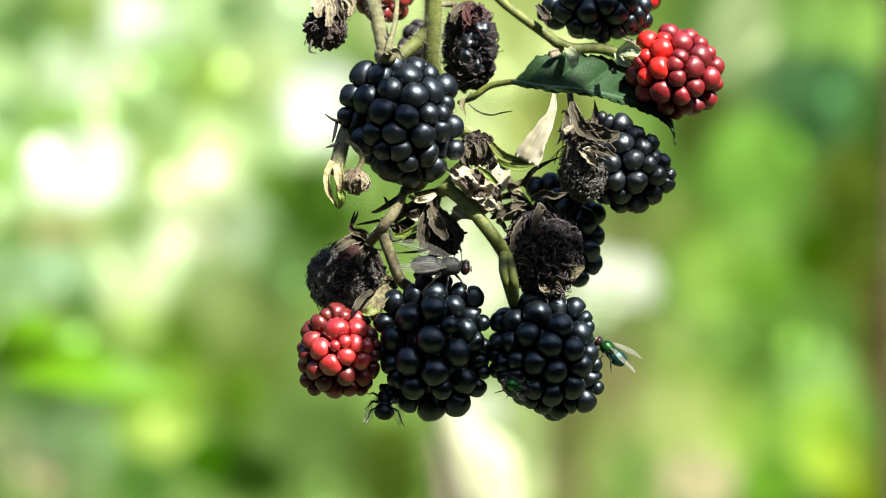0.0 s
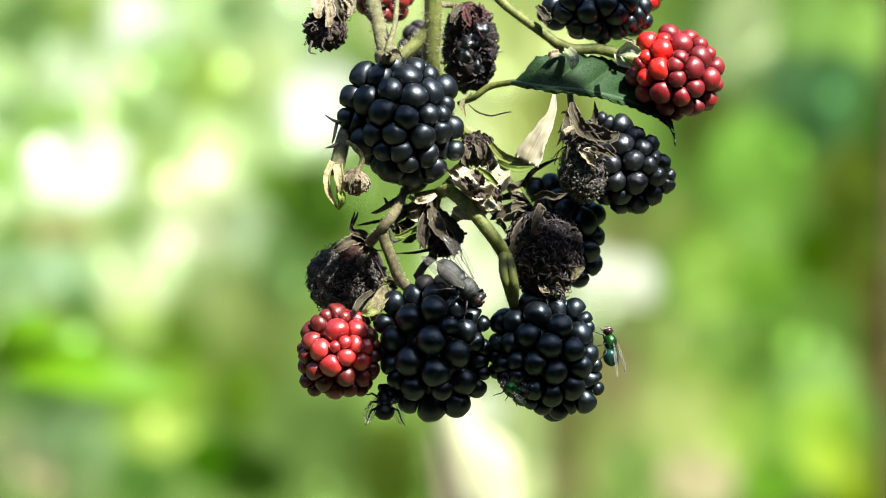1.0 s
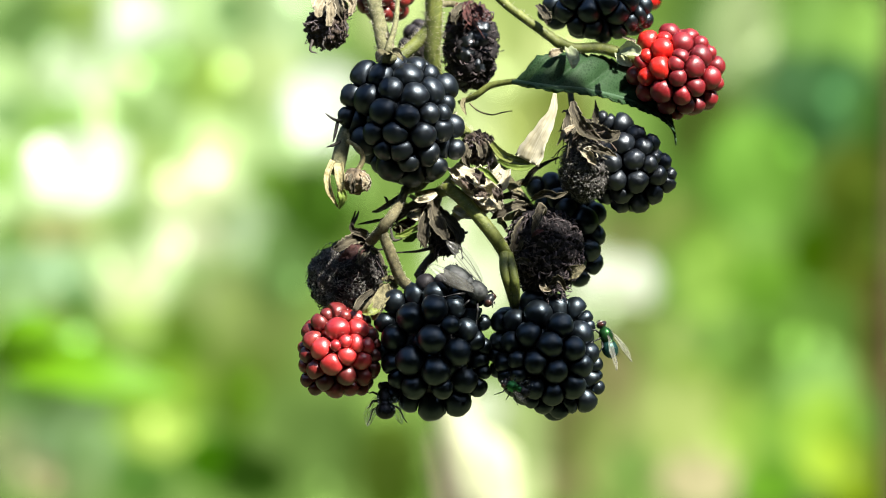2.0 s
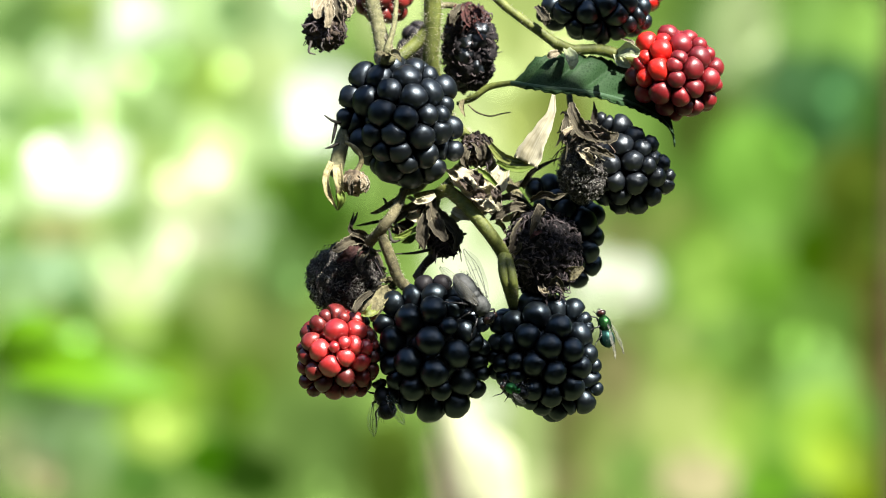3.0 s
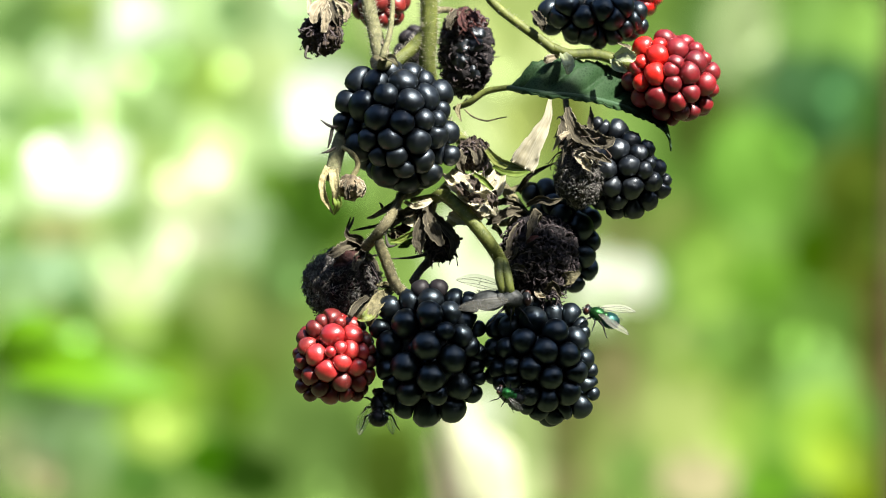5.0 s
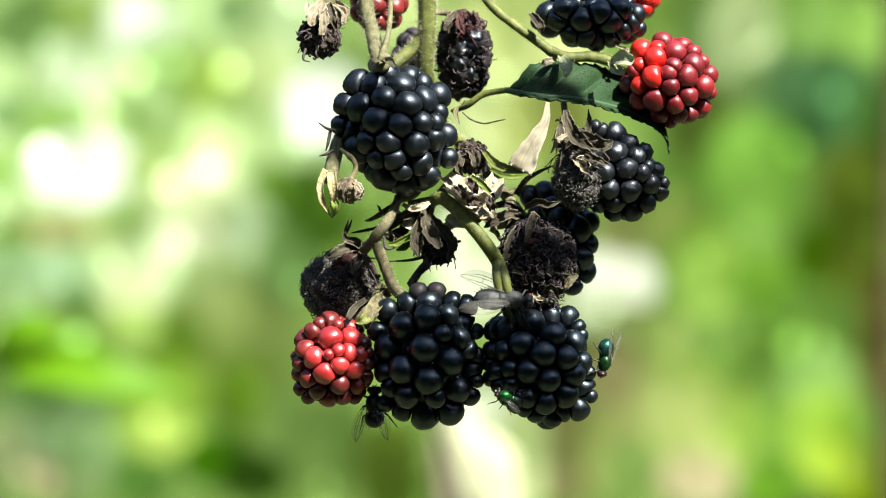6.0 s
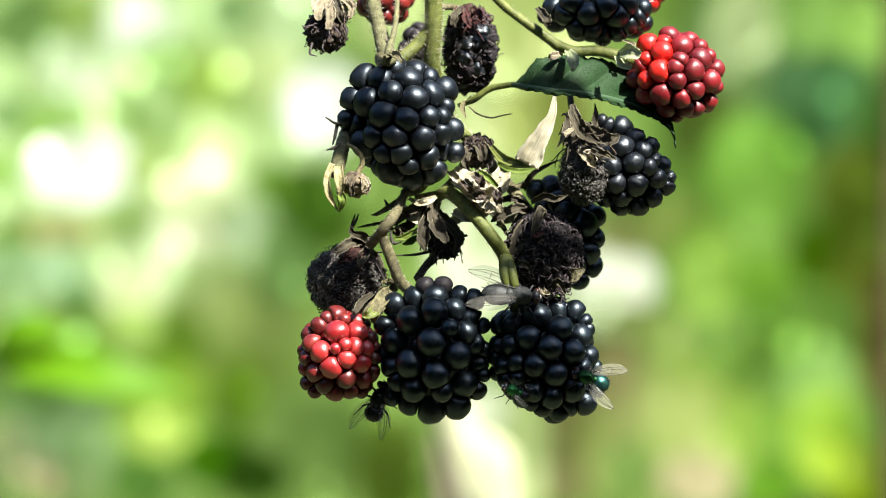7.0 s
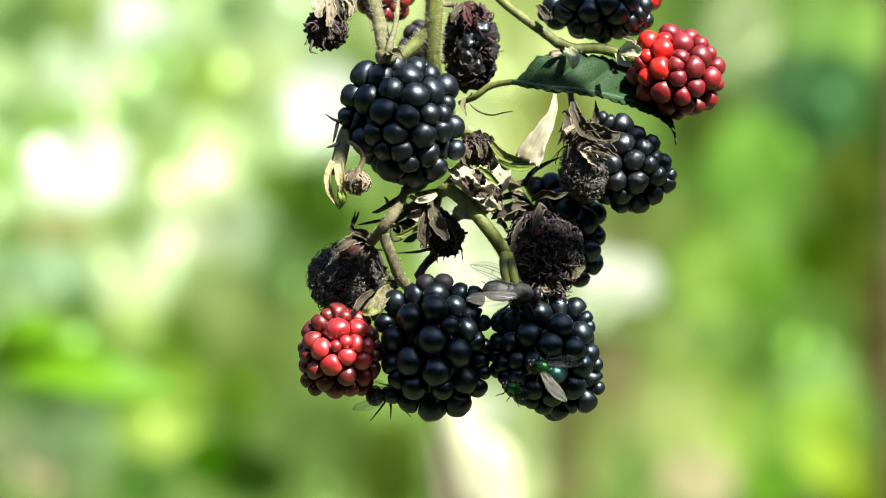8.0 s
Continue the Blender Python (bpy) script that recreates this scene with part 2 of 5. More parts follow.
def blade(bm, points, widths, normal, cup=0.25, across=4, count=18, curl=0.0, thick=2e-5, ruffle=0.0, seed=0, fold=0.0, ragged=0.0):
    """A thin curled strip (sepal, bract) with real thickness, along the points."""
    line = curve(points, count)
    top, low = [], []
    uv = bm.loops.layers.uv.verify()
    for i, q in enumerate(line):
        s = i / count
        way = (line[min(i + 1, count)] - line[max(i - 1, 0)]).normalized()
        side = way.cross(Vector(normal)).normalized()
        up = side.cross(way).normalized()
        w = np.interp(s, np.linspace(0, 1, len(widths)), widths)
        w *= 1 - ragged * max(0.0, noise.noise(Vector((s * 17, seed * 1.7, 2.0))) + 0.8 * noise.noise(Vector((s * 41, seed * 2.3, 7.0))))
        rt, rl = [], []
        for k in range(across + 1):
            x = 2 * k / across - 1
            bend = cup * w * x * x + fold * w * math.cos(x * 7.5 + 2.2 * s) * math.sin(math.pi * s) + curl * w * x * s + ruffle * w * (noise.noise(Vector((s * 4 + seed * 7.3, x * 1.5, seed))) + 0.45 * noise.noise(Vector((s * 12 + seed * 3.1, x * 4, seed))) + 0.3 * noise.noise(Vector((s * 27 + seed, x * 8, seed))))
            c = q + side * x * w * (1 + 0.45 * ruffle * noise.noise(Vector((s * 11, x * 0.5, seed + 5.0)))) + up * bend
            rt.append(bm.verts.new(c + up * thick))
            rl.append(bm.verts.new(c - up * thick))
        top.append(rt)
        low.append(rl)
    for i in range(count):
        for k in range(across):
            for corners, spots in (((top[i][k], top[i][k + 1], top[i + 1][k + 1], top[i + 1][k]), ((k, i), (k + 1, i), (k + 1, i + 1), (k, i + 1))),
                                   ((low[i][k + 1], low[i][k], low[i + 1][k], low[i + 1][k + 1]), ((k + 1, i), (k, i), (k, i + 1), (k + 1, i + 1)))):
                f = bm.faces.new(corners)
                for loop, (a, b) in zip(f.loops, spots):
                    loop[uv].uv = (a / across + seed, b / count)
        for k in (0, across):
            quad = (top[i][k], top[i + 1][k], low[i + 1][k], low[i][k])
            bm.faces.new(quad if k == 0 else quad[::-1])
    for i in (0, count):
        for k in range(across):
            quad = (top[i][k], low[i][k], low[i][k + 1], top[i][k + 1])
            bm.faces.new(quad if i == 0 else quad[::-1])


# ---- the swaying of the cluster, in plan units ----
SWAY = [(0.0, 0.0, 0.0), (0.5, 0.2, -0.3), (1.0, 0.0, 1.2), (1.5, 1.8, -1.4), (2.0, 1.2, -0.6), (2.5, 0.3, 0.6), (3.0, -1.2, 1.9),
        (3.5, -6.6, 7.9), (4.0, -6.3, 7.4), (4.5, -6.1, 8.0), (5.0, -7.6, 10.2), (5.5, -9.8, 13.4), (6.0, -11.2, 15.0),
        (6.5, -3.1, 6.1), (7.0, 0.5, 4.8), (7.5, -6.0, 8.8), (8.0, 1.4, 0.2)]


def sway(t):
    ts = [r[0] for r in SWAY]
    return Vector((float(np.interp(t, ts, [r[1] for r in SWAY])), 0, -float(np.interp(t, ts, [r[2] for r in SWAY])))) * UNIT


SWAYING = []


# ---- ground and distance ----
def ground_sheet():
    n = Nodes("leaf_litter")
    tone = n.mix(n.scale(n.noise(6, 4), 0, 1), (0.030, 0.045, 0.014, 1), (0.10, 0.085, 0.045, 1))
    tone = n.mix(n.scale(n.noise(60, 4), 0, 0.7), tone, (0.05, 0.085, 0.02, 1))
    n.set(Base_Color=tone, Roughness=0.95)
    n.bump(n.noise(40, 4), 0.8, 0.03)
    bm = bmesh.new()
    steps = [-900, -200, -60, -20, -8, -4, -2, -1, 0, 1, 2, 4, 8, 20, 60, 200, 900]
    grid = [[bm.verts.new((x, y, 0.05 * noise.noise(Vector((x * 0.7, y * 0.7, 0))) if abs(x) + abs(y) < 60 else 0)) for x in steps] for y in steps]
    for a, b in zip(grid, grid[1:]):
        for k in range(len(steps) - 1):
            bm.faces.new((a[k], a[k + 1], b[k + 1], b[k]))
    tagged(part("ground", bm, n.mat), "uneven woodland ground with leaf litter and moss", "ground", kind="structure")


FAR = 6.0


class Woodland:
    """Far woodland on one side of the clearing: sunlight and shade painted into its glow as leaf masses over each
    other.
    """

    def __init__(self, name):
        self.n = Nodes(name)
        self.grow = (REACH + FAR) / REACH * UNIT
        self.tone = self.n.mix(self.n.scale(self.n.noise(1.6, 3), 0, 1), srgb(44, 62, 24), srgb(84, 108, 46))

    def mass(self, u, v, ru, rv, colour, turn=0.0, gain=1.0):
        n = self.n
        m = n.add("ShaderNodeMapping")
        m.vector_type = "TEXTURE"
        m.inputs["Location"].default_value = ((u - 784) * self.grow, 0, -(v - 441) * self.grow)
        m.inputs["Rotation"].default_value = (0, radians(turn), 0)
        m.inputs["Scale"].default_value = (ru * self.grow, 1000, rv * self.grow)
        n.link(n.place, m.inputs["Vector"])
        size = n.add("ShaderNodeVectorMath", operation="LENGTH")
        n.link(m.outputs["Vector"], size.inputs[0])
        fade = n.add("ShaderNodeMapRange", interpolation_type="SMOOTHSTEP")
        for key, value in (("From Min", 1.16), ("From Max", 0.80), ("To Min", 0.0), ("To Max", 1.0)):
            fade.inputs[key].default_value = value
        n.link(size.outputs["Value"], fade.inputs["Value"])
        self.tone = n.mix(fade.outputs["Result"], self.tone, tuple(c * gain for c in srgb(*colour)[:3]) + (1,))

    def finish(self):
        """Paints leaf-sized flecks of light and shade, and sun glints of single leaves, into the glow colour."""
        n, tone = self.n, self.tone
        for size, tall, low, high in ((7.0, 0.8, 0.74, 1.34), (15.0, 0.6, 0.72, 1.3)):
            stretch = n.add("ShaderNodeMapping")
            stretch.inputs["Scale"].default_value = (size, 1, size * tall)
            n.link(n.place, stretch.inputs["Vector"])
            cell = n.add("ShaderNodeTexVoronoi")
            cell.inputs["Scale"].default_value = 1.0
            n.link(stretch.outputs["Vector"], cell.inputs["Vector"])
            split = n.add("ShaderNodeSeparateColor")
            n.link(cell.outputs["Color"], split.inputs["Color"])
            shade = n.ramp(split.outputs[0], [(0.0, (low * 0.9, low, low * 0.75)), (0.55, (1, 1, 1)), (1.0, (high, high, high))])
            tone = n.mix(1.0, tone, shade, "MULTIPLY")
            painted_glint = n.scale(cell.outputs["Distance"], 1.0, 0.0, 0.13, 0.17)
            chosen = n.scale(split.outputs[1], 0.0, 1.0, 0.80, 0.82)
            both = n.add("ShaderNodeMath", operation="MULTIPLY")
            n.link(painted_glint, both.inputs[0])
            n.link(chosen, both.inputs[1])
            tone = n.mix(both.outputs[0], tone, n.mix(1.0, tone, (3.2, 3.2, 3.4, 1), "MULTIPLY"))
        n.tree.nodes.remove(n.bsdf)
        # no lamp lights the woodland: its painted tones glow by themselves
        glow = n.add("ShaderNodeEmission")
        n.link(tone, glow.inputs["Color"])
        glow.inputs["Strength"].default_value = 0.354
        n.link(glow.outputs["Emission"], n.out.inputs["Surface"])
        return n.mat


def distance():
    """Woodland far behind the cluster, a glowing backdrop with its sunlight painted in."""
    west, east = Woodland("far_woodland"), Woodland("far_woodland_beyond")

    def mass(u, v, ru, rv, colour, turn=0.0, gain=1.0):
        reach = max(ru, rv) * 1.2 if turn else ru * 1.2
        if u - reach < 784:
            west.mass(u, v, ru, rv, colour, turn, gain)
        if u + reach > 784:
            east.mass(u, v, ru, rv, colour, turn, gain)

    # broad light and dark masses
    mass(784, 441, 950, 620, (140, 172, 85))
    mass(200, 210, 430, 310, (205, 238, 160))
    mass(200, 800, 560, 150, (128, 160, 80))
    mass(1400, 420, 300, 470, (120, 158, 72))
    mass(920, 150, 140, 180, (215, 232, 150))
    # canopy, painted in sunlit tones
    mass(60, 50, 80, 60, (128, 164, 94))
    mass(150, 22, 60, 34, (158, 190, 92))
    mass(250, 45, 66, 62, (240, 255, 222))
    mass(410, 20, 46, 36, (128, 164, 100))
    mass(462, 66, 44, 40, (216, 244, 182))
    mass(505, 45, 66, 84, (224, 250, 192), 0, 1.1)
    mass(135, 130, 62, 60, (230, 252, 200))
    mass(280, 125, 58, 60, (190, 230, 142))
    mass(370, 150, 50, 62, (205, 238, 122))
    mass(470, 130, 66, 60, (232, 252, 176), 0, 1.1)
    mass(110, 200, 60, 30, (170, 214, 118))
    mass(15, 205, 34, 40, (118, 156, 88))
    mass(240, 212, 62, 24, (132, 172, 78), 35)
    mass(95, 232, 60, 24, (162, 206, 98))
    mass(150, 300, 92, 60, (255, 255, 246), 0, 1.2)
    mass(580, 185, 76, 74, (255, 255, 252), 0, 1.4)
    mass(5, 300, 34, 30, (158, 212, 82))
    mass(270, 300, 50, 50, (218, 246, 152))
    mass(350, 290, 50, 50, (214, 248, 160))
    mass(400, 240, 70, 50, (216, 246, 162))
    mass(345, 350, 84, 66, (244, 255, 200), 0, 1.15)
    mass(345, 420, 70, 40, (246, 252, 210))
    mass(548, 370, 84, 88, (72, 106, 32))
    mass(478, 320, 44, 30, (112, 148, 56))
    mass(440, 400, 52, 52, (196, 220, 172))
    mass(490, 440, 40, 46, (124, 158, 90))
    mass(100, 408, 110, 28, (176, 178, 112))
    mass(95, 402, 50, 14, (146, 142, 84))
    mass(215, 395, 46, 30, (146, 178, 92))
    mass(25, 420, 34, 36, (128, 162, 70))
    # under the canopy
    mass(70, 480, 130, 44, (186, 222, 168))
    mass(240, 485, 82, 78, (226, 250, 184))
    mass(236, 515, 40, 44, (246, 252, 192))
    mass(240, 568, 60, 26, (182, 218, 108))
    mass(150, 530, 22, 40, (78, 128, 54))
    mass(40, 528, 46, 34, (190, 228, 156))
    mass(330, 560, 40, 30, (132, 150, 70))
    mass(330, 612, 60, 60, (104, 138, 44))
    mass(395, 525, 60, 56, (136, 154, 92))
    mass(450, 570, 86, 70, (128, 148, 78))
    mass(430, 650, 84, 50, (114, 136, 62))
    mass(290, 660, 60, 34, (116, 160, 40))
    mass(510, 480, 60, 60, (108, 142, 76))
    # undergrowth, painted in shaded tones
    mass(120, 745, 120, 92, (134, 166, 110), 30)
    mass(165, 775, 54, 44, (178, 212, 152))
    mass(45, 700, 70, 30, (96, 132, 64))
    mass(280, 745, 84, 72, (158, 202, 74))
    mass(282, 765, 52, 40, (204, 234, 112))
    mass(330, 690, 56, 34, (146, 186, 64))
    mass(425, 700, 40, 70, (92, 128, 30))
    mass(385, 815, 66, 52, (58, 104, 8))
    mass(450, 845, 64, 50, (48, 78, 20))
    mass(580, 790, 78, 90, (112, 142, 70))
    mass(690, 850, 60, 80, (76, 106, 24))
    mass(90, 848, 62, 30, (136, 128, 92), 35)
    mass(155, 850, 54, 34, (154, 182, 118))
    mass(18, 800, 40, 60, (148, 162, 108))
    mass(250, 850, 60, 46, (96, 140, 58))
    # bright gaps painted behind the lower fruit
    mass(915, 40, 105, 80, (232, 244, 160))
    mass(705, 25, 75, 62, (222, 240, 160))
    mass(850, 455, 84, 110, (246, 254, 214), 0, 1.3)
    mass(862, 185, 66, 80, (238, 250, 180), 0, 1.1)
    mass(945, 220, 70, 76, (178, 192, 106))
    mass(1000, 200, 60, 70, (140, 150, 74))
    mass(1085, 505, 76, 66, (255, 255, 240), 0, 1.5)
    mass(1080, 560, 60, 26, (208, 236, 166))
    mass(1040, 545, 40, 40, (236, 246, 206))
    mass(862, 745, 48, 66, (246, 252, 222))
    mass(1110, 410, 62, 46, (150, 158, 96))
    mass(1080, 622, 76, 34, (104, 108, 58))
    mass(1120, 560, 40, 24, (140, 152, 88))
    mass(1010, 790, 56, 120, (132, 130, 82), 8)
    mass(1090, 690, 60, 80, (164, 158, 106))
    mass(925, 800, 44, 110, (204, 222, 150))
    mass(1075, 800, 54, 90, (164, 178, 100))
    mass(690, 815, 62, 90, (82, 104, 34))
    mass(1110, 840, 40, 60, (138, 172, 86))
    # woodland on the other side
    mass(1250, 60, 60, 90, (116, 150, 80))
    mass(1312, 70, 58, 110, (190, 210, 148))
    mass(1330, 165, 52, 56, (114, 146, 80))
    mass(1405, 215, 90, 60, (78, 116, 62))
    mass(1440, 40, 66, 60, (138, 182, 88))
    mass(1515, 50, 56, 66, (150, 196, 90))
    mass(1460, 180, 100, 90, (70, 112, 64))
    mass(1545, 230, 50, 90, (70, 108, 44))
    mass(1245, 225, 66, 84, (94, 114, 50))
    mass(1390, 150, 40, 60, (88, 130, 80))
    mass(1330, 300, 90, 100, (134, 188, 74))
    mass(1345, 375, 60, 40, (142, 194, 82))
    mass(1510, 340, 70, 90, (98, 116, 38))
    mass(1190, 395, 54, 56, (166, 184, 102))
    mass(1250, 480, 62, 90, (168, 212, 92))
    mass(1350, 500, 56, 60, (124, 174, 58))
    mass(1440, 450, 44, 56, (82, 120, 8))
    mass(1510, 470, 56, 60, (92, 108, 34))
    mass(1550, 600, 34, 120, (104, 92, 46))
    mass(1390, 580, 70, 44, (126, 170, 72))
    mass(1330, 625, 60, 34, (110, 148, 60))
    mass(1445, 670, 62, 60, (152, 198, 102))
    mass(1180, 610, 50, 60, (160, 186, 98))
    mass(1215, 670, 60, 40, (158, 188, 86))
    mass(1160, 720, 40, 70, (188, 206, 118))
    mass(1235, 760, 84, 84, (222, 238, 142))
    mass(1300, 760, 40, 80, (190, 224, 104))
    mass(1235, 850, 74, 50, (236, 224, 170))
    mass(1370, 760, 50, 50, (150, 196, 78))
    mass(1360, 860, 60, 44, (128, 184, 54))
    mass(1455, 770, 62, 86, (178, 224, 80))
    mass(1470, 815, 50, 46, (196, 230, 74))
    mass(1530, 830, 30, 50, (146, 170, 60))
    mass(1510, 880, 50, 20, (150, 176, 4))
    # a sun glint painted as one small, very bright dot
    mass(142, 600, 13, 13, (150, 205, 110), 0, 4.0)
    bm = bmesh.new()
    cols = []
    for i in range(41):
        x = -9 + 18 * i / 40
        y = -0.04 * x * x
        cols.append([bm.verts.new((x, y, z)) for z in (-1.25, 0, 1.5, 3.2)])
    for i, (a, b) in enumerate(zip(cols, cols[1:])):
        for k in range(3):
            bm.faces.new((a[k], b[k], b[k + 1], a[k + 1])).material_index = 0 if i < 20 else 1
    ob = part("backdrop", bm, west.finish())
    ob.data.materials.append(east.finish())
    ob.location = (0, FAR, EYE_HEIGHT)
    tagged(ob, "glowing backdrop of blurred green woodland, its sunlight painted in", "backdrop", kind="structure")


def hedge_wall():
    """Plain dark hedge added out of view to close the place round and behind the viewpoint, blocking low skylight and
    darkening reflections.
    """
    n = Nodes("light_block_foliage")
    tone = n.mix(n.scale(n.noise(5, 5, 0.7), 0, 1), (0.012, 0.022, 0.006, 1), (0.055, 0.085, 0.022, 1))
    n.set(Base_Color=tone, Roughness=0.9)
    n.bump(n.noise(14, 5, 0.7), 1.0, 0.12)
    bm = bmesh.new()
    cols = []
    for i in range(61):
        a = radians(160 + 220 * i / 60)
        r = 4.5 + 0.35 * noise.noise(Vector((i * 0.5, 0, 0)))
        cols.append([bm.verts.new((r * math.cos(a) * 1.7, r * math.sin(a) + 0.5, z + (0.5 * noise.noise(Vector((i * 0.7, 3, 0))) if z > 1 else 0))) for z in (-0.1, 1.2, 2.5, 3.8)])
    for a, b in zip(cols, cols[1:]):
        for k in range(3):
            bm.faces.new((b[k], a[k], a[k + 1], b[k + 1]))
    ob = part("hedge_wall", bm, n.mat)
    solid = ob.modifiers.new("thickness", "SOLIDIFY")
    solid.thickness = 0.3
    tagged(ob, "unseen dark green hedge added to block low skylight", "hedge", kind="structure")


ground_sheet()
distance()
hedge_wall()


# ---- out-of-focus plants between the cluster and the distance ----
M_BARK = fibre("bark", (0.055, 0.040, 0.012, 1), (0.105, 0.08, 0.03, 1), 30, 0.95, 0.006)
M_DRYBARK = fibre("dry_bark", (0.16, 0.13, 0.085, 1), (0.34, 0.29, 0.20, 1), 30, 0.95, 0.004)
M_STRAW = fibre("bleached_stalk", (0.50, 0.53, 0.30, 1), (0.72, 0.74, 0.50, 1), 40, 0.8, 0.002)
M_BROADLEAF = foliage("broad_leaf", (0.085, 0.25, 0.002, 1), (0.15, 0.35, 0.005, 1), 25, 0.45, 0.4)


def trunk(name, label, path, radii, material, category):
    """A stem that stands on the ground, slightly crooked and knotted."""
    foot = at(*path[-1])
    ob = thing(name, (foot.x, foot.y, 0.0), label, category)
    bm = bmesh.new()
    pts = [at(*q) - ob.location for q in path]
    pts.append(Vector((pts[-1].x * 1.02, pts[-1].y, -0.1)))
    tube(bm, pts, [*radii, radii[-1] * 1.15], 14, 10 * len(pts), lump=0.18)
    part("stem", bm, material, ob)
    return ob


trunk("sapling", "dark sapling trunk at the edge of the clearing", [(1580, -220, 2.4), (1582, 200, 2.4), (1574, 600, 2.4), (1578, 1000, 2.4)],
      [0.009, 0.009, 0.010, 0.011], M_BARK, "tree")
trunk("dry_stalk", "bleached pale dry plant stalk in the sun", [(778, 560, 1.3), (790, 680, 1.3), (812, 780, 1.3), (846, 890, 1.3), (880, 1050, 1.3)],
      [0.006, 0.011, 0.014, 0.016, 0.017], M_STRAW, "stalk")
trunk("dry_stalk", "thin brown dry plant stalk beside the pale one", [(772, 770, 1.6), (778, 830, 1.6), (786, 900, 1.6), (790, 1050, 1.6)],
      [0.003, 0.006, 0.007, 0.007], M_DRYBARK, "stalk")


def broad_plant():
    """A low plant with long arching leaves."""
    foot = at(60, 800, 1.6)
    ob = thing("broad_leaved_plant", (foot.x, foot.y, 0.0), "broad-leaved green plant with long arching sunlit leaves", "plant")
    bm = bmesh.new()
    hub = at(-30, 640, 1.6) - ob.location
    tube(bm, [(0, 0, -0.05), (0.01, 0, 0.5), hub - Vector((0.01, 0, 0.2)), hub], [0.006, 0.006, 0.005, 0.004], 10)
    part("stem", bm, M_STEM, ob)
    for path, widths in (([(-30, 640, 1.6), (60, 640, 1.56), (180, 668, 1.54), (320, 690, 1.55)], (4, 52, 46, 4)),
                         ([(-30, 640, 1.6), (10, 600, 1.57), (60, 585, 1.56), (120, 610, 1.55)], (4, 36, 34, 3)),
                         ([(-30, 640, 1.6), (-70, 600, 1.6), (-120, 590, 1.6), (-180, 620, 1.6)], (4, 36, 34, 3))):
        bm = bmesh.new()
        blade(bm, [at(*q) - ob.location for q in path], [w * UNIT * 4.5 for w in widths], (0, -0.8, 0.6), cup=0.2, across=6, count=20, thick=2e-4, ruffle=0.15, seed=int(path[-1][0]) % 50)
        part("leaf", bm, M_BROADLEAF, ob)


broad_plant()


# ---- unseen leafy branch, added so that its shade dapples the fruit ----
def add_shade_branch():
    ob = thing("shade_branch", (0.9, -0.5, 0.0), "unseen leafy branch added above the cluster to shade it", "branch")
    base = ob.location
    bm = bmesh.new()
    line, _ = tube(bm, [Vector(q) - base for q in ((0.9, -0.5, -0.05), (0.72, -0.42, 0.9), (0.50, -0.34, 1.56), (0.27, -0.22, 1.53), (0.16, -0.19, 1.46))], [0.006, 0.005, 0.004, 0.003, 0.002], 10, 60)
    part("stem", bm, M_STEM, ob)
    for k, (u, v, a, b, d) in enumerate(SHADES):
        up = SUN_WAY * (0.17 if k < 2 else 0.30)   # the first two leaves set nearer, to block skylight as well
        top, tip = at(u - 0.15 * a, v - b, d) + up - base, at(u + 0.1 * a, v + b, d) + up - base
        mid = (top + tip) / 2
        bm = bmesh.new()
        blade(bm, [top, top.lerp(mid, 0.5) + Vector((0, 0.001, 0)), mid, mid.lerp(tip, 0.5), tip], [w * a * UNIT for w in (0.15, 0.75, 0.95, 1.0, 0.92, 0.7, 0.1)], (0, -1, 0.05), cup=0.1, across=8, count=24, thick=8e-5, ruffle=0.12, seed=k)
        leaf = part("leaf", bm, M_LEAF, ob, "unseen leaf added to cast shade")
        near = min(line, key=lambda q: (q - top).length)
        bm = bmesh.new()
        tube(bm, [near, near.lerp(top, 0.5) + Vector((0, 0, 0.004)), top, top.lerp(tip, 0.2)], [0.00035, 0.0003, 0.0003, 0.0002], 6)
        part("petiole", bm, M_STEM, leaf)


# where each added leaf casts its shade: u, v, half width, half height, depth
SHADES = [(756, 612, 108, 140, -0.012), (962, 625, 112, 122, -0.010), (640, 205, 40, 84, -0.009),
          (668, 285, 44, 46, -0.006), (946, 124, 56, 46, -0.004), (610, 492, 56, 50, -0.004),
          (962, 448, 52, 60, -0.006), (1062, 20, 80, 50, 0.002), (1030, 122, 60, 50, -0.004), (1222, 146, 58, 66, -0.008)]
add_shade_branch()


# ---- fruit ----
def drupelet_mesh(name, wrinkle, seed, level=3):
    """A rounded seed-ball, flattened at its root, with the scar of the style on top."""
    bm = bmesh.new()
    for v in ellipsoid(bm, (0, 0, 0), (1, 1, 1), level=level):
        p = v.co.copy()
        f = 1 + 0.06 * noise.noise(p * 1.3 + Vector((seed * 3.1, 0, 0)))
        if wrinkle:
            f += wrinkle * (noise.noise(p * 2.2 + Vector((seed * 5.7, 1, 0))) + 0.6 * noise.noise(p * 5 + Vector((seed, 3, 2))))
        top = max(0.0, p.z - 0.965) / 0.035
        v.co = p * f - Vector((0, 0, 0.05 * top))
    me = bpy.data.meshes.new(name)
    bm.to_mesh(me)
    bm.free()
    me.shade_smooth()
    return me


BALLS = {}


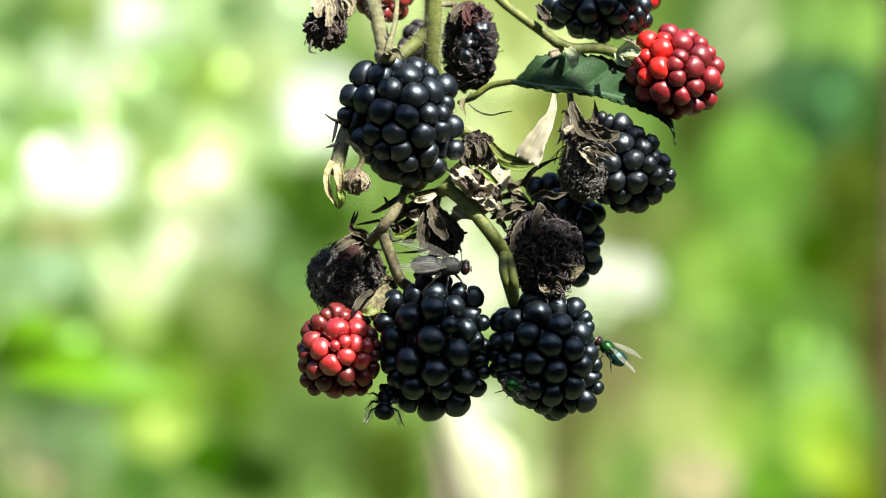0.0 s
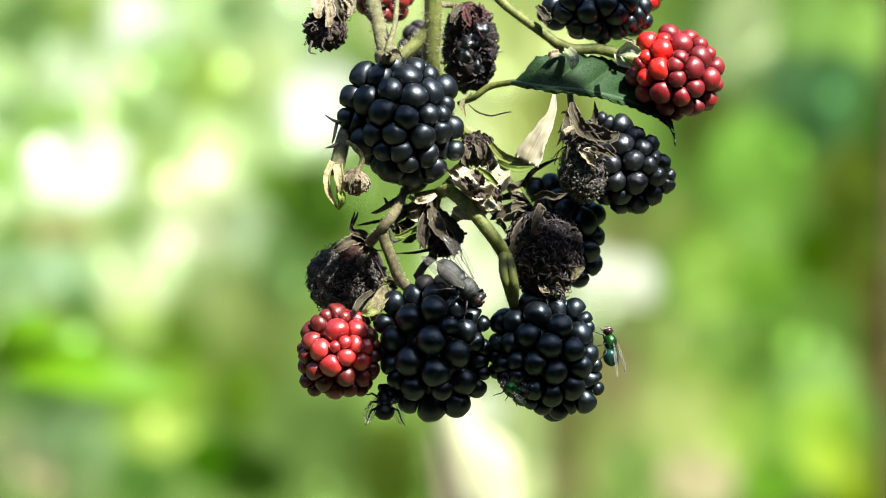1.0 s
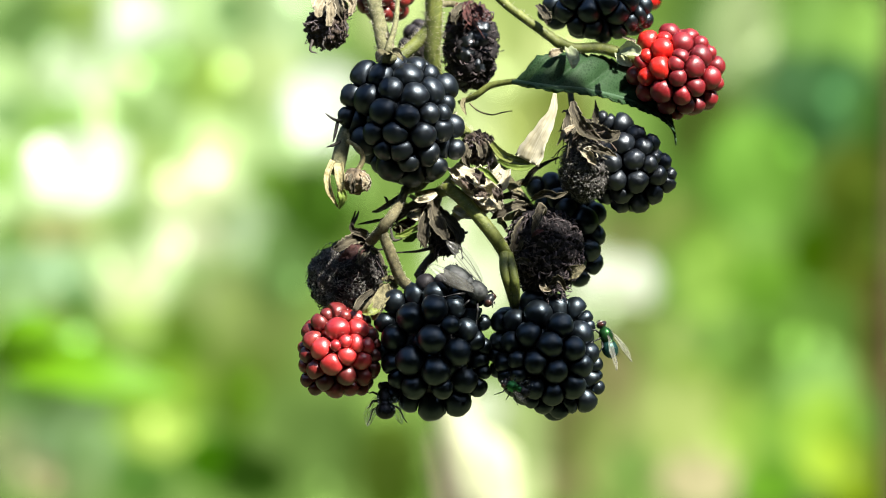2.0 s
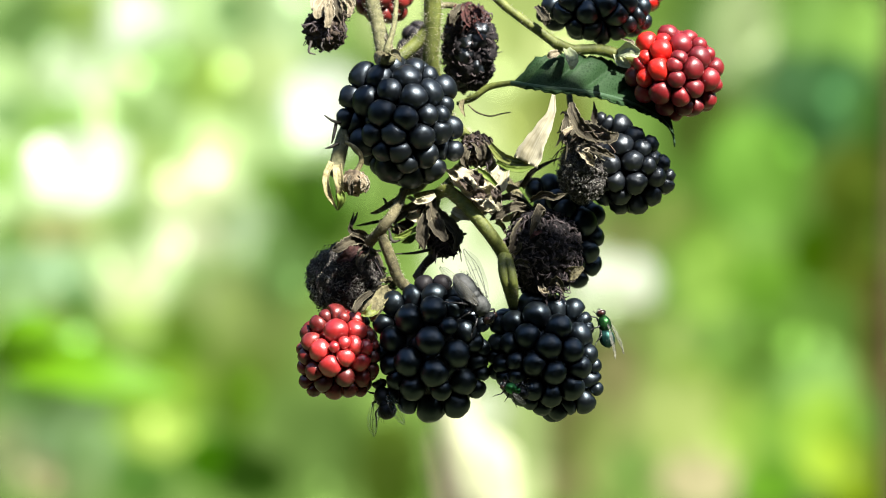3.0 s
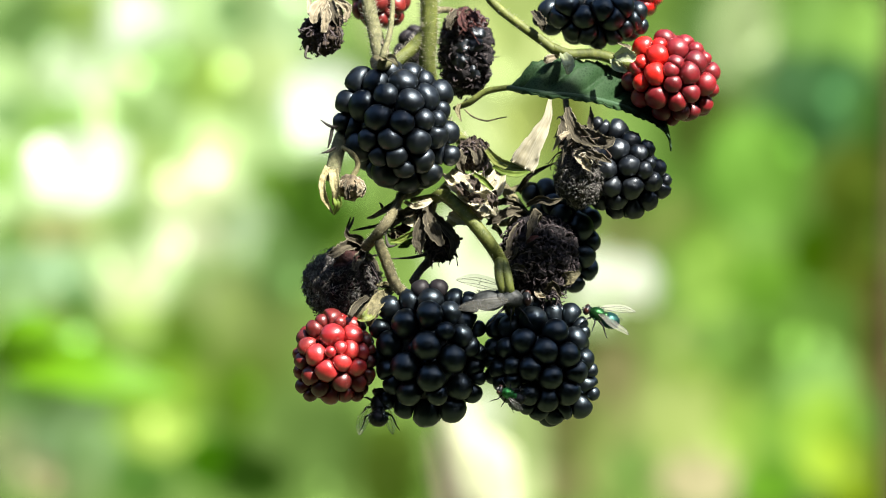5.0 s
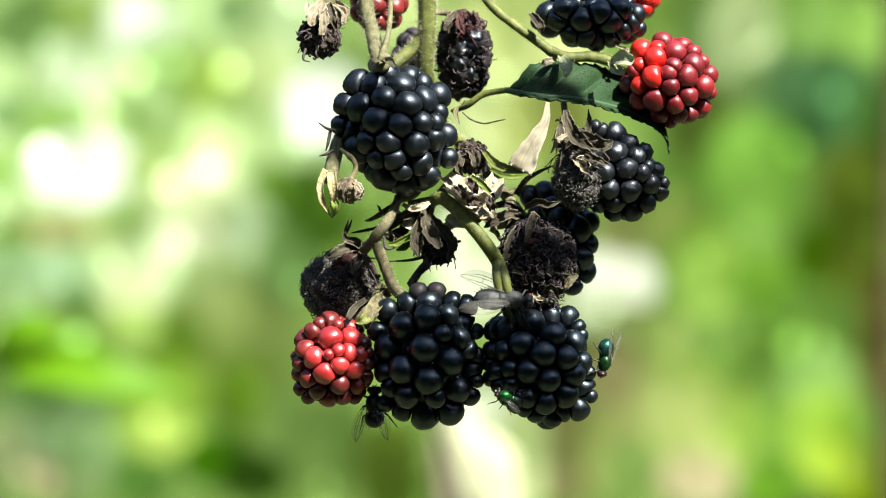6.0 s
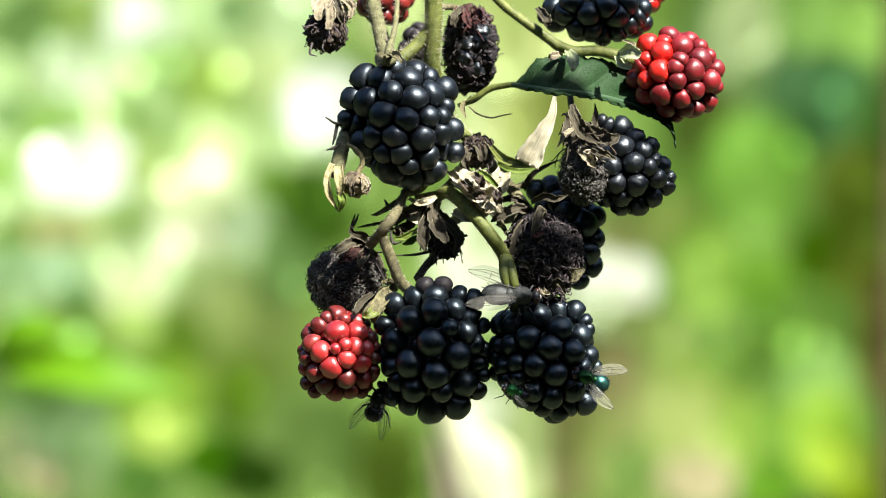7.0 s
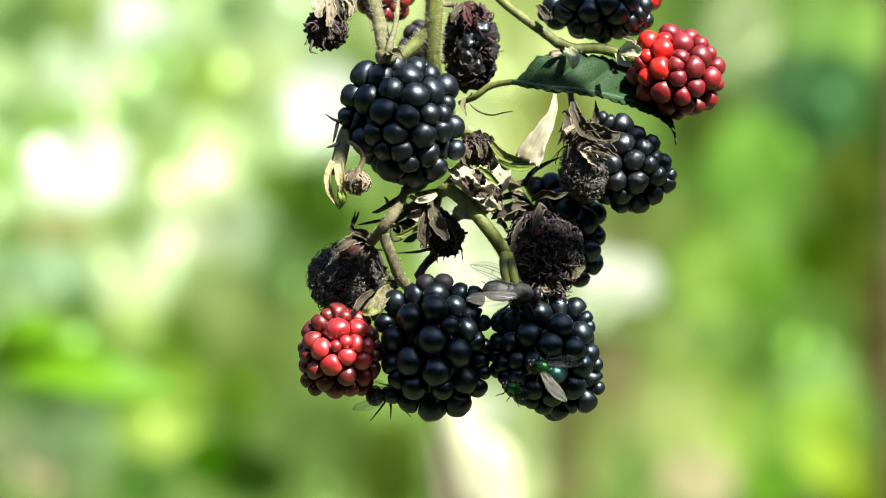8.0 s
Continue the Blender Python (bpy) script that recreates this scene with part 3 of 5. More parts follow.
def pressed_drupelet(material, wrinkle, k, m, centre, radius, others, squeeze=True):
    """One drupelet, flattened where its neighbours press on it. m: its pose on the fruit."""
    key = (wrinkle, k)
    if key not in BALLS:
        me = drupelet_mesh("drupelet", wrinkle, k + 1)
        co = np.empty(len(me.vertices) * 3, dtype=np.float64)
        me.vertices.foreach_get("co", co)
        BALLS[key] = (me, co.reshape(-1, 3))
    ball, co = BALLS[key]
    me = ball.copy()
    me.name = "drupelet"
    me.materials.append(material)
    if squeeze:
        turn = np.array(m.to_3x3())
        q = co @ turn.T
        for other, r in others:
            gap = np.array(other - centre)
            span = np.linalg.norm(gap)
            if span < 1e-6 or span > radius + r:
                continue
            gap /= span
            wall = span * radius / (radius + r) - radius * 0.02
            wall = max(wall, radius * 0.3)
            soft = radius * 0.08
            over = q @ gap - wall
            q -= np.outer(soft * np.log1p(np.exp(np.clip(over / soft, -30, 30))) * 0.97, gap)
        local = q @ np.linalg.inv(turn).T
        me.vertices.foreach_set("co", local.astype(np.float32).ravel())
        me.update()
    return me


def berry(name, label, u, v, d, a, b, beads, tone, core, group, c=None, tilt=0.0, wrinkle=0.0, fill=15.0, seed=1, swell=1.34, shrink=1.0):
    """A compound fruit: a core and its drupelets. beads: those in plain sight, as (u, v, radius);
    the far side is packed with more of the size of fill. a, b, c: half width, height and depth."""
    rng = random.Random(seed)
    c = c or (a + b) / 2
    root = at(u, v, d)
    ob = thing(name, root, label, "blackberry", group)
    ca, sa = math.cos(radians(tilt)), math.sin(radians(tilt))
    placed = []

    def depth_of(du, dv, r):
        x, y = (du * ca + dv * sa) / max(a - r * 0.85, 1), (-du * sa + dv * ca) / max(b - r * 0.85, 1)
        return (c - r * 0.85) * math.sqrt(max(0.02, 1 - x * x - y * y))

    for bu, bv, r in beads:
        h = depth_of(bu - u, bv - v, r)
        rim = min(1, max(0, (math.hypot((bu - u) / a, (bv - v) / b) - 0.5) / 0.3))
        inward = shrink - 0.12 * r * rim / max(math.hypot(bu - u, bv - v), 1)
        placed.append((at(u + (bu - u) * inward, v + (bv - v) * inward, d - h * UNIT) - root, r * UNIT, (bu, bv)))
    count = int(4 * math.pi * ((a * b + a * c + b * c) / 3) / (fill * fill * 2.9))
    for i in range(count):
        z = 1 - 2 * (i + 0.5) / count
        w = i * 2.39996 + seed
        q = Vector((math.sqrt(1 - z * z) * math.cos(w), math.sqrt(1 - z * z) * math.sin(w), z))
        q += Vector((rng.uniform(-1, 1), rng.uniform(-1, 1), rng.uniform(-1, 1))) * 0.05
        x, y = q.x * (a - fill * 0.9), q.z * (b - fill * 0.9)
        p = Vector((x * ca + y * sa, q.y * (c - fill * 0.9), -x * sa + y * ca)) * UNIT
        near = beads and q.y < 0.1 and len(beads) > 14
        if len(beads) > 14:
            outer = 1 + fill / max(math.hypot(p.x, p.z) / UNIT, 1)
            pu, pv = u + p.x / UNIT * outer, v - p.z / UNIT * outer
            if min(math.hypot(pu - bu, pv - bv) - r * 1.12 for bu, bv, r in beads) > 0:
                p = Vector((p.x * 0.86, p.y, p.z * 0.86))
        if near:
            p *= 0.64
        if min(((p - o).length / (r + fill * UNIT) for o, r, _ in placed), default=9) < (0.6 if near else 0.66):
            continue
        placed.append((p, fill * UNIT * rng.uniform(0.9, 1.12), (u + p.x / UNIT, v - p.z / UNIT)))
    bm = bmesh.new()
    ellipsoid(bm, (0, 0, 0), ((a - 36) * UNIT, (c - 36) * UNIT, (b - 36) * UNIT), Matrix.Rotation(radians(tilt), 3, "Y"))
    part("core", bm, core, ob)
    # each drupelet is rooted below the skin and pressed against its neighbours
    rooted = []
    for q, r, plan in placed:
        out = Vector((q.x / (a * a), q.y / (c * c), q.z / (b * b))).normalized()
        rooted.append((q - out * r * (swell - 1.12), r * swell, out, plan))
    for k, (q, s, out, plan) in enumerate(rooted):
        spin = out.to_track_quat("Z", "Y") @ Euler((rng.uniform(-.12, .12), rng.uniform(-.12, .12), rng.uniform(0, 6.28))).to_quaternion()
        m = Matrix.LocRotScale(q, spin, (s * rng.uniform(0.97, 1.05), s * rng.uniform(0.97, 1.05), s * rng.uniform(0.98, 1.04)))
        others = [(o[0], o[1]) for n, o in enumerate(rooted) if n != k]
        bead = new("drupelet", pressed_drupelet(tone(*plan), wrinkle, k % 5, m, q, s, others, wrinkle < 0.2))
        bead.parent = ob
        bead.matrix_basis = m
    SWAYING.append(ob)
    return ob


def black(u, v):
    return M_BLACK


RIPE = "ripe blackberries of the cluster"
RED = "unripe red berries of the cluster"
DRY = "withered berries of the cluster"

berry_upper = berry("blackberry", "plump ripe glossy black blackberry in front of the green stem", 711, 215, 0.000, 103, 119, [
    (693, 112, 22), (738, 118, 20), (641, 130, 24), (670, 133, 22), (722, 136, 23), (762, 127, 15), (790, 152, 22), (690, 156, 18),
    (620, 170, 22), (648, 174, 23), (733, 171, 22), (763, 160, 21), (793, 182, 15), (677, 199, 21), (719, 208, 19), (760, 202, 16),
    (786, 201, 13), (626, 213, 23), (607, 206, 14), (659, 238, 17), (699, 237, 19), (747, 240, 20), (782, 229, 20), (807, 226, 18),
    (638, 252, 20), (678, 268, 15), (708, 267, 19), (756, 276, 20), (789, 265, 18), (811, 268, 14), (723, 290, 16), (690, 303, 21),
    (772, 301, 19), (730, 315, 20)], lambda u, v: M_GLOSSY, M_CORE, RIPE, tilt=-8, fill=18, seed=3, shrink=0.97)

berry_middle = berry("blackberry", "large ripe black blackberry between a red berry and another ripe one", 765, 617, -0.002, 98, 124, [
    (733, 518, 18), (771, 517, 18), (815, 517, 17), (840, 523, 16), (693, 532, 17), (723, 560, 20), (768, 545, 19), (805, 540, 16),
    (837, 558, 19), (797, 575, 13), (827, 583, 16), (763, 601, 20), (692, 597, 18), (843, 603, 14), (810, 624, 19), (723, 640, 21),
    (770, 660, 20), (690, 647, 16), (825, 677, 19), (730, 687, 18), (782, 690, 15), (846, 687, 15), (722, 713, 17), (761, 724, 22),
    (810, 716, 21), (850, 640, 14), (675, 570, 14), (676, 622, 13), (700, 672, 15), (690, 702, 12), (752, 499, 14), (784, 498, 14), (857, 570, 11), (857, 614, 12), (857, 660, 11)],
    lambda u, v: M_BROWNSKIN if v < 507 else M_BLACK, M_CORE, RIPE, fill=19, seed=4)

berry_lower = berry("blackberry", "ripe black blackberry with green flies crawling on it", 965, 630, 0.0, 102, 113, [
    (940, 530, 18), (950, 553, 20), (988, 541, 22), (1019, 543, 17), (907, 566, 17), (883, 568, 16), (991, 576, 18), (1028, 590, 19),
    (1036, 562, 12), (1042, 577, 10), (933, 592, 18), (902, 605, 15), (879, 605, 15), (972, 611, 19), (1014, 618, 18), (1044, 626, 15),
    (946, 642, 17), (913, 638, 13), (983, 658, 17), (1030, 648, 17), (1056, 646, 10), (1049, 672, 17), (945, 690, 15), (976, 700, 17),
    (1014, 686, 19), (1037, 711, 18), (1008, 716, 18), (990, 728, 14), (960, 719, 15), (921, 693, 14), (887, 645, 14), (1059, 688, 10),
    (915, 665, 12), (893, 668, 13), (906, 690, 12), (940, 711, 13), (874, 628, 12), (877, 655, 12)], black, M_CORE, RIPE, tilt=-12, fill=18, seed=5)

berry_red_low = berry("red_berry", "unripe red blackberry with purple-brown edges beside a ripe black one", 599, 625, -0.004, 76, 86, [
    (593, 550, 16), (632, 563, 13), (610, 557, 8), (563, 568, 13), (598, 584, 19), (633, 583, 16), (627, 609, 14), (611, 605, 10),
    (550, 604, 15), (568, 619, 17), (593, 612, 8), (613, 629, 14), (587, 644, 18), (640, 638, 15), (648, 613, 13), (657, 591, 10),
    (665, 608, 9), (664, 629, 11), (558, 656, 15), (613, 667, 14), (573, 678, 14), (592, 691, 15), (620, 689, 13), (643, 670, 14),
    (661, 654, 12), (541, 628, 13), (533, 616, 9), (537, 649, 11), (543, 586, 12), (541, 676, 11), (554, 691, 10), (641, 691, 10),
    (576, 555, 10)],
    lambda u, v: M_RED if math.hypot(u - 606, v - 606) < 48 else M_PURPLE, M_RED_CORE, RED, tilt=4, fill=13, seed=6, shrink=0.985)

# upper left drupelets scarlet: less ripe, with backlight glow put into the colour
berry_red_high = berry("red_berry", "half-ripe red berry turning crimson above a serrated leaf", 1196, 130, 0.006, 90, 84, [
    (1143, 70, 16), (1182, 55, 15), (1173, 68, 12), (1205, 77, 19), (1221, 64, 14), (1240, 76, 13), (1170, 87, 18), (1140, 98, 10),
    (1203, 102, 13), (1240, 99, 17), (1258, 92, 10), (1195, 114, 12), (1225, 120, 18), (1168, 122, 19), (1269, 117, 15), (1259, 139, 17),
    (1131, 108, 11), (1118, 136, 13), (1141, 137, 13), (1198, 138, 13), (1230, 156, 14), (1170, 162, 18), (1206, 171, 14), (1138, 165, 14),
    (1256, 177, 14), (1233, 191, 12), (1213, 191, 13), (1178, 190, 14), (1197, 204, 10), (1271, 150, 10)],
    lambda u, v: M_SCARLET if (u < 1182 and v < 140 and u > 1136) else M_CRIMSON, M_RED_CORE, RED, fill=14, seed=7, shrink=0.985)

berry_side = berry("blackberry", "overripe black blackberry, half shrivelled and mouldy under its calyx", 1096, 290, 0.003, 100, 82, [
    (1064, 206, 9), (1075, 213, 11), (1098, 217, 17), (1126, 238, 15), (1102, 255, 16), (1152, 252, 13), (1138, 262, 15), (1121, 283, 16),
    (1148, 291, 13), (1159, 279, 9), (1176, 288, 12), (1164, 312, 14), (1181, 326, 14), (1125, 323, 17), (1157, 347, 15), (1131, 361, 17),
    (1090, 320, 15), (1100, 345, 15), (1098, 364, 14), (1187, 310, 9), (1080, 290, 15)], lambda u, v: M_DULL, M_CORE, RIPE, tilt=28, fill=15, seed=8, wrinkle=0.13)

berry_behind = berry("blackberry", "ripe black blackberry hanging behind a withered one", 1004, 410, 0.010, 72, 98, [
    (945, 333, 14), (972, 326, 20), (1000, 326, 14), (1015, 345, 17), (1058, 377, 15), (1032, 393, 21), (1054, 418, 16), (1040, 442, 20),
    (1048, 470, 17), (1026, 494, 15), (1000, 370, 16), (985, 350, 15), (1005, 480, 15), (1010, 420, 15), (970, 400, 17), (960, 360, 15),
    (965, 440, 17), (990, 450, 16), (1020, 465, 14)], black, M_CORE, RIPE, fill=18, seed=9)

berry_top = berry("blackberry", "ripe black blackberry over the leaf stalk", 1058, 5, 0.010, 104, 76, [
    (975, 12, 18), (1000, 20, 18), (1022, 45, 17), (1045, 50, 18), (1040, 22, 17), (1066, 58, 18), (1092, 22, 19), (1075, 8, 17),
    (1093, 52, 17), (1112, 40, 17), (1128, 25, 19), (1140, 12, 14), (1143, 38, 12), (1110, 3, 18), (962, 25, 12), (1010, 2, 18)],
    black, M_CORE, RIPE, fill=18, seed=10)

berry_red_top = berry("red_berry", "dark red unripe berry behind the hairy stem", 681, -8, 0.014, 52, 54, [],
    lambda u, v: M_PURPLE, M_RED_CORE, RED, fill=14, seed=11)
berry_red_peek = berry("red_berry", "small bright red berry peeping out behind a black one", 1148, -18, 0.022, 34, 40, [],
    lambda u, v: M_SCARLET, M_RED_CORE, RED, fill=13, seed=12)
berry_hidden = berry("blackberry", "black blackberry hidden behind the green stem", 738, 82, 0.022, 34, 46, [],
    lambda u, v: M_BROWNSKIN, M_CORE, RIPE, fill=14, seed=13)


def dried(u, v):
    return M_DRIEDBEAD


berry_dry_left = berry("withered_berry", "shrivelled grey-black withered berry with grey mould", 613, 493, 0.006, 66, 61, [],
    lambda u, v: M_MOULDBEAD if (int(u * 7 + v * 3) % 3) else M_DRIEDBEAD, M_DRIED, DRY, wrinkle=0.32, fill=15, seed=14)
berry_dry_mid = berry("withered_berry", "shrivelled dark withered berry with torn brown calyx", 962, 446, 0.000, 66, 74, [],
    dried, M_DRIED, DRY, wrinkle=0.6, fill=9, seed=15)
berry_dry_top = berry("withered_berry", "dried-up berry, black below and rusty red at its top", 832, 84, 0.012, 46, 80, [],
    lambda u, v: M_RUSTBEAD if v < 50 else M_DRIEDBEAD if int(u * 5 + v) % 3 else M_DULL, M_DRIED, DRY, wrinkle=0.42, fill=13, seed=16)
berry_dry_high = berry("withered_berry", "crumpled brown remains of a berry under a pale calyx", 576, 52, 0.004, 36, 36, [],
    lambda u, v: M_FLESHBEAD, M_DRIED, DRY, wrinkle=0.7, fill=9, seed=17)
berry_dry_heart = berry("withered_berry", "small crumpled brown berry remains on the woody stem", 846, 262, 0.003, 26, 28, [],
    lambda u, v: M_FLESHBEAD, M_DRIED, DRY, wrinkle=0.7, fill=8, seed=21)
berry_dry_calyx = berry("withered_berry", "dark dried remains inside an empty brown calyx", 786, 426, 0.003, 26, 28, [],
    dried, M_DRIED, DRY, wrinkle=0.7, fill=8, seed=22)
berry_dry_side = berry("withered_berry", "grey mouldy shrunken berry half under a withered calyx", 1034, 302, -0.003, 42, 52, [],
    lambda u, v: M_MOULDBEAD, M_DRIED, DRY, wrinkle=0.5, fill=9, seed=18)


def crumpled_fibres(ob, a, b, c, count, length, material, thick=0.9, seed=1, name="dried_skin", lift=1.0):
    """Curled threads and torn skin over a withered fruit."""
    rng = random.Random(seed)
    bm = bmesh.new()
    for _ in range(count):
        q = Vector((rng.gauss(0, 1), -abs(rng.gauss(0, 1)) if rng.random() < 0.8 else rng.gauss(0, 1), rng.gauss(0, 1))).normalized()
        p = Vector((q.x * a, q.y * c, q.z * b)) * UNIT * rng.uniform(0.88, 1.04)
        side = q.cross(Vector((rng.gauss(0, 1), rng.gauss(0, 1), rng.gauss(0, 1)))).normalized()
        span = length * UNIT * rng.uniform(0.4, 1.2)
        bow = rng.uniform(0.1, 0.6) * lift
        r = thick * UNIT * rng.uniform(0.6, 1.3)
        tube(bm, [p - side * span * 0.5 - q * r, p + q * span * bow, p + side * span * 0.4 + q * span * bow * rng.uniform(-0.3, 0.8)], [r, r, r * 0.4], 5, 6)
    return tagged(part(name, bm, material, ob), kind="stuff")


crumpled_fibres(berry_dry_left, 71, 66, 68, 2400, 6, M_FUZZ, 0.6, 1)
crumpled_fibres(berry_dry_left, 70, 65, 67, 160, 16, M_FIBRE, 1.3, 6)
crumpled_fibres(berry_dry_mid, 66, 74, 70, 900, 15, M_FIBRE, 1.6, 2)
crumpled_fibres(berry_dry_top, 48, 82, 62, 240, 14, M_FIBRE, 1.4, 3)
crumpled_fibres(berry_dry_high, 34, 34, 34, 90, 18, M_FIBRE, 1.6, 4)
crumpled_fibres(berry_dry_heart, 25, 27, 26, 90, 14, M_FIBRE, 1.4, 7)
crumpled_fibres(berry_dry_calyx, 25, 27, 26, 90, 12, M_FIBRE, 1.2, 8)
crumpled_fibres(berry_dry_side, 46, 56, 51, 1500, 5, M_FUZZ, 0.5, 5)


# ---- stems, leaf and sepals ----
cane = thing("bramble_cane", at(766, 0, 0.0), "hairy green bramble stem carrying the berry cluster", "plant stem")
SWAYING.append(cane)


def rel(u, v, d, base=cane):
    return at(u, v, d) - base.location


def stalk(name, path, radii, material, hair=0, length=0.0012, label="", hair_material=None, lump=0.05, base=cane):
    bm = bmesh.new()
    line, rad = tube(bm, [rel(*p, base) for p in path], [r * UNIT for r in radii], 12, lump=lump)
    ob = part(name, bm, material, base, label)
    if hair:
        hairs(ob, line, rad, int(hair * 2.2), length, hair_material or M_HAIR, seed=len(path) + hair)
    return ob


stalk("main_stem", [(764, -60, 0.003), (767, 0, 0.004), (766, 60, 0.0045), (765, 118, 0.006), (790, 200, 0.012), (838, 250, 0.008)], [17, 16, 15, 15, 11, 10], M_STEM, 700, label="green stem with fine pale bristles")
stalk("side_stem", [(768, 30, 0.0050), (757, 54, 0.0048), (736, 77, 0.0044), (704, 104, 0.003)], [10, 13, 12, 11], M_STEM, 160)
stalk("old_stem", [(655, -40, 0.004), (662, 10, 0.003), (672, 50, 0.001), (680, 85, -0.003), (688, 104, -0.005)], [12, 13, 13, 14, 15], M_OLIVE, 200)
stalk("thin_stem", [(702, -40, 0.002), (702, 10, 0.000), (697, 50, -0.003), (684, 92, -0.006)], [4, 4.5, 5, 6], M_OLIVE, 60)
stalk("dead_stem", [(838, 250, 0.008), (872, 290, 0.007), (905, 330, 0.006), (935, 372, 0.004)], [12, 10, 10, 12], M_WOODY, 80)
stalk("curved_stem", [(770, 345, 0.004), (795, 337, -0.001), (835, 372, -0.006), (870, 415, -0.007), (892, 448, -0.005), (897, 466, -0.004)], [10, 12, 12, 12, 12, 10], M_STEM, 300, 0.0007)
stalk("split_stem", [(892, 450, -0.006), (891, 478, -0.008), (898, 508, -0.007), (907, 542, 0.000)], [9, 8, 7, 6], M_STEM, 90, 0.0006)
stalk("split_stem", [(898, 452, -0.006), (907, 482, -0.008), (911, 512, -0.007), (911, 545, 0.001)], [9, 8, 8, 7], M_STEM, 90, 0.0006)
stalk("fork_stem", [(718, 335, 0.002), (702, 368, -0.003), (680, 400, -0.005), (655, 428, -0.001)], [7, 8, 10, 9], M_WOODY, 130, 0.0008, lump=0.3)
stalk("fork_stem", [(676, 412, -0.004), (692, 455, -0.003), (706, 492, -0.002), (722, 508, -0.001)], [9, 10, 10, 9], M_WOODY, 120, 0.0007, lump=0.3)
stalk("link_stem", [(790, 200, 0.008), (770, 280, 0.010), (745, 325, 0.008), (715, 338, 0.004)], [9, 10, 10, 9], M_WOODY)
stalk("link_stem", [(838, 250, 0.008), (815, 300, 0.009), (780, 342, 0.006)], [9, 10, 10], M_STEM)
stalk("fruit_stem", [(862, -30, 0.002), (885, 0, 0.002), (925, 32, 0.002), (962, 58, 0.002), (988, 78, 0.002)], [8, 8, 8, 9, 9], M_STEM, 150, 0.0007)
stalk("fruit_stem", [(985, 74, 0.002), (1015, 86, 0.003), (1060, 86, 0.004), (1105, 98, 0.005), (1130, 106, 0.006)], [9, 9, 10, 11, 10], M_STEM, 150, 0.0007)
stalk("petiole", [(812, 182, 0.006), (838, 172, 0.003), (868, 152, 0.002), (912, 144, 0.0005)], [4, 6, 6, 5], M_STEM, 60, 0.0004)
stalk("tendril", [(830, 184, 0.002), (845, 197, 0.001), (868, 204, 0.000), (888, 200, 0.000), (905, 197, 0.001)], [1.6, 1.6, 1.5, 1.3, 0.8], M_WOODY, lump=0)
stalk("fruit_stem", [(935, 372, 0.004), (955, 395, 0.003), (965, 425, 0.001)], [12, 14, 12], M_WOODY, 60)
stalk("fruit_stem", [(985, 74, 0.002), (1003, 130, 0.012), (1012, 190, 0.004), (1028, 250, 0.000)], [5, 5, 6, 9], M_WOODY)
stalk("fruit_stem", [(1062, 86, 0.005), (1068, 60, 0.012), (1058, 20, 0.012)], [7, 7, 8], M_STEM)
stalk("fruit_stem", [(905, 330, 0.006), (950, 318, 0.010), (985, 340, 0.012)], [6, 6, 8], M_WOODY)
stalk("fruit_stem", [(775, 10, 0.006), (800, 8, 0.010), (822, 20, 0.012)], [6, 6, 8], M_WOODY)
stalk("dead_stem", [(655, 428, 0.005), (640, 440, 0.005), (628, 452, 0.004)], [10, 12, 14], M_WOODY)


def bramble_leaf():
    """One serrated leaflet, folded along its midrib, upper half raised."""
    spine = curve([rel(905, 143, 0.001), rel(960, 152, -0.003), rel(1040, 160, 0.000), rel(1110, 177, 0.004), rel(1165, 203, 0.004), rel(1188, 226, 0.003), rel(1195, 250, 0.003)], 120)
    bm = bmesh.new()
    across = 18
    for half, spread, reach in ((1, (0.0, 0.0045, 0.0085), (2, 70, 88, 88, 82, 72, 46, 18, 1)), (-1, (0.0, -0.0055, -0.0030), (2, 16, 20, 21, 21, 22, 18, 10, 1))):
        rows = []
        for i, q in enumerate(spine):
            s = i / 120
            w = np.interp(s, np.linspace(0, 1, len(reach)), reach) * UNIT
            tooth = (s * 24) % 1.0
            w *= 1 - (0.06 if half > 0 else 0.5) * tooth if s > 0.05 else 1
            way = Vector(spread).normalized()
            row = []
            for k in range(across + 1):
                x = k / across
                vein = abs(((s * 8 - x * 1.1) % 1.0) - 0.5) * 2
                lift = -0.0010 * (1 - vein) ** 3 * min(1, x * 5) * (1 - x * 0.4)
                p = q + way * w * x + Vector((w * (0.08 if half > 0 else 0.22) * x, 0, 0))
                p += Vector((0, -1, 0.5)) * (lift + 0.0006 * noise.noise(Vector((s * 5, x * 2, half))) * x)
                p += Vector((0, 0, -1)) * 0.0009 * x * x * (1 if half > 0 else 0.2)
                row.append(bm.verts.new(p))
            rows.append(row)
        for a, b in zip(rows, rows[1:]):
            for k in range(across):
                f = (a[k], b[k], b[k + 1], a[k + 1])
                bm.faces.new(f if half > 0 else f[::-1])
    bmesh.ops.remove_doubles(bm, verts=bm.verts, dist=1e-6)
    leaf = part("leaf", bm, M_BLISTER, cane, "dark green serrated bramble leaf")
    solid = leaf.modifiers.new("thickness", "SOLIDIFY")
    solid.thickness, solid.offset = 0.00022, 0
    bm = bmesh.new()
    tube(bm, [q + Vector((0, -0.0002, -0.0002)) for q in spine[::12]], [5 * UNIT, 4.5 * UNIT, 4 * UNIT, 3 * UNIT, 1.5 * UNIT], 8)
    part("midrib", bm, M_LEAFEDGE, leaf, "pale midrib of the leaf")


bramble_leaf()


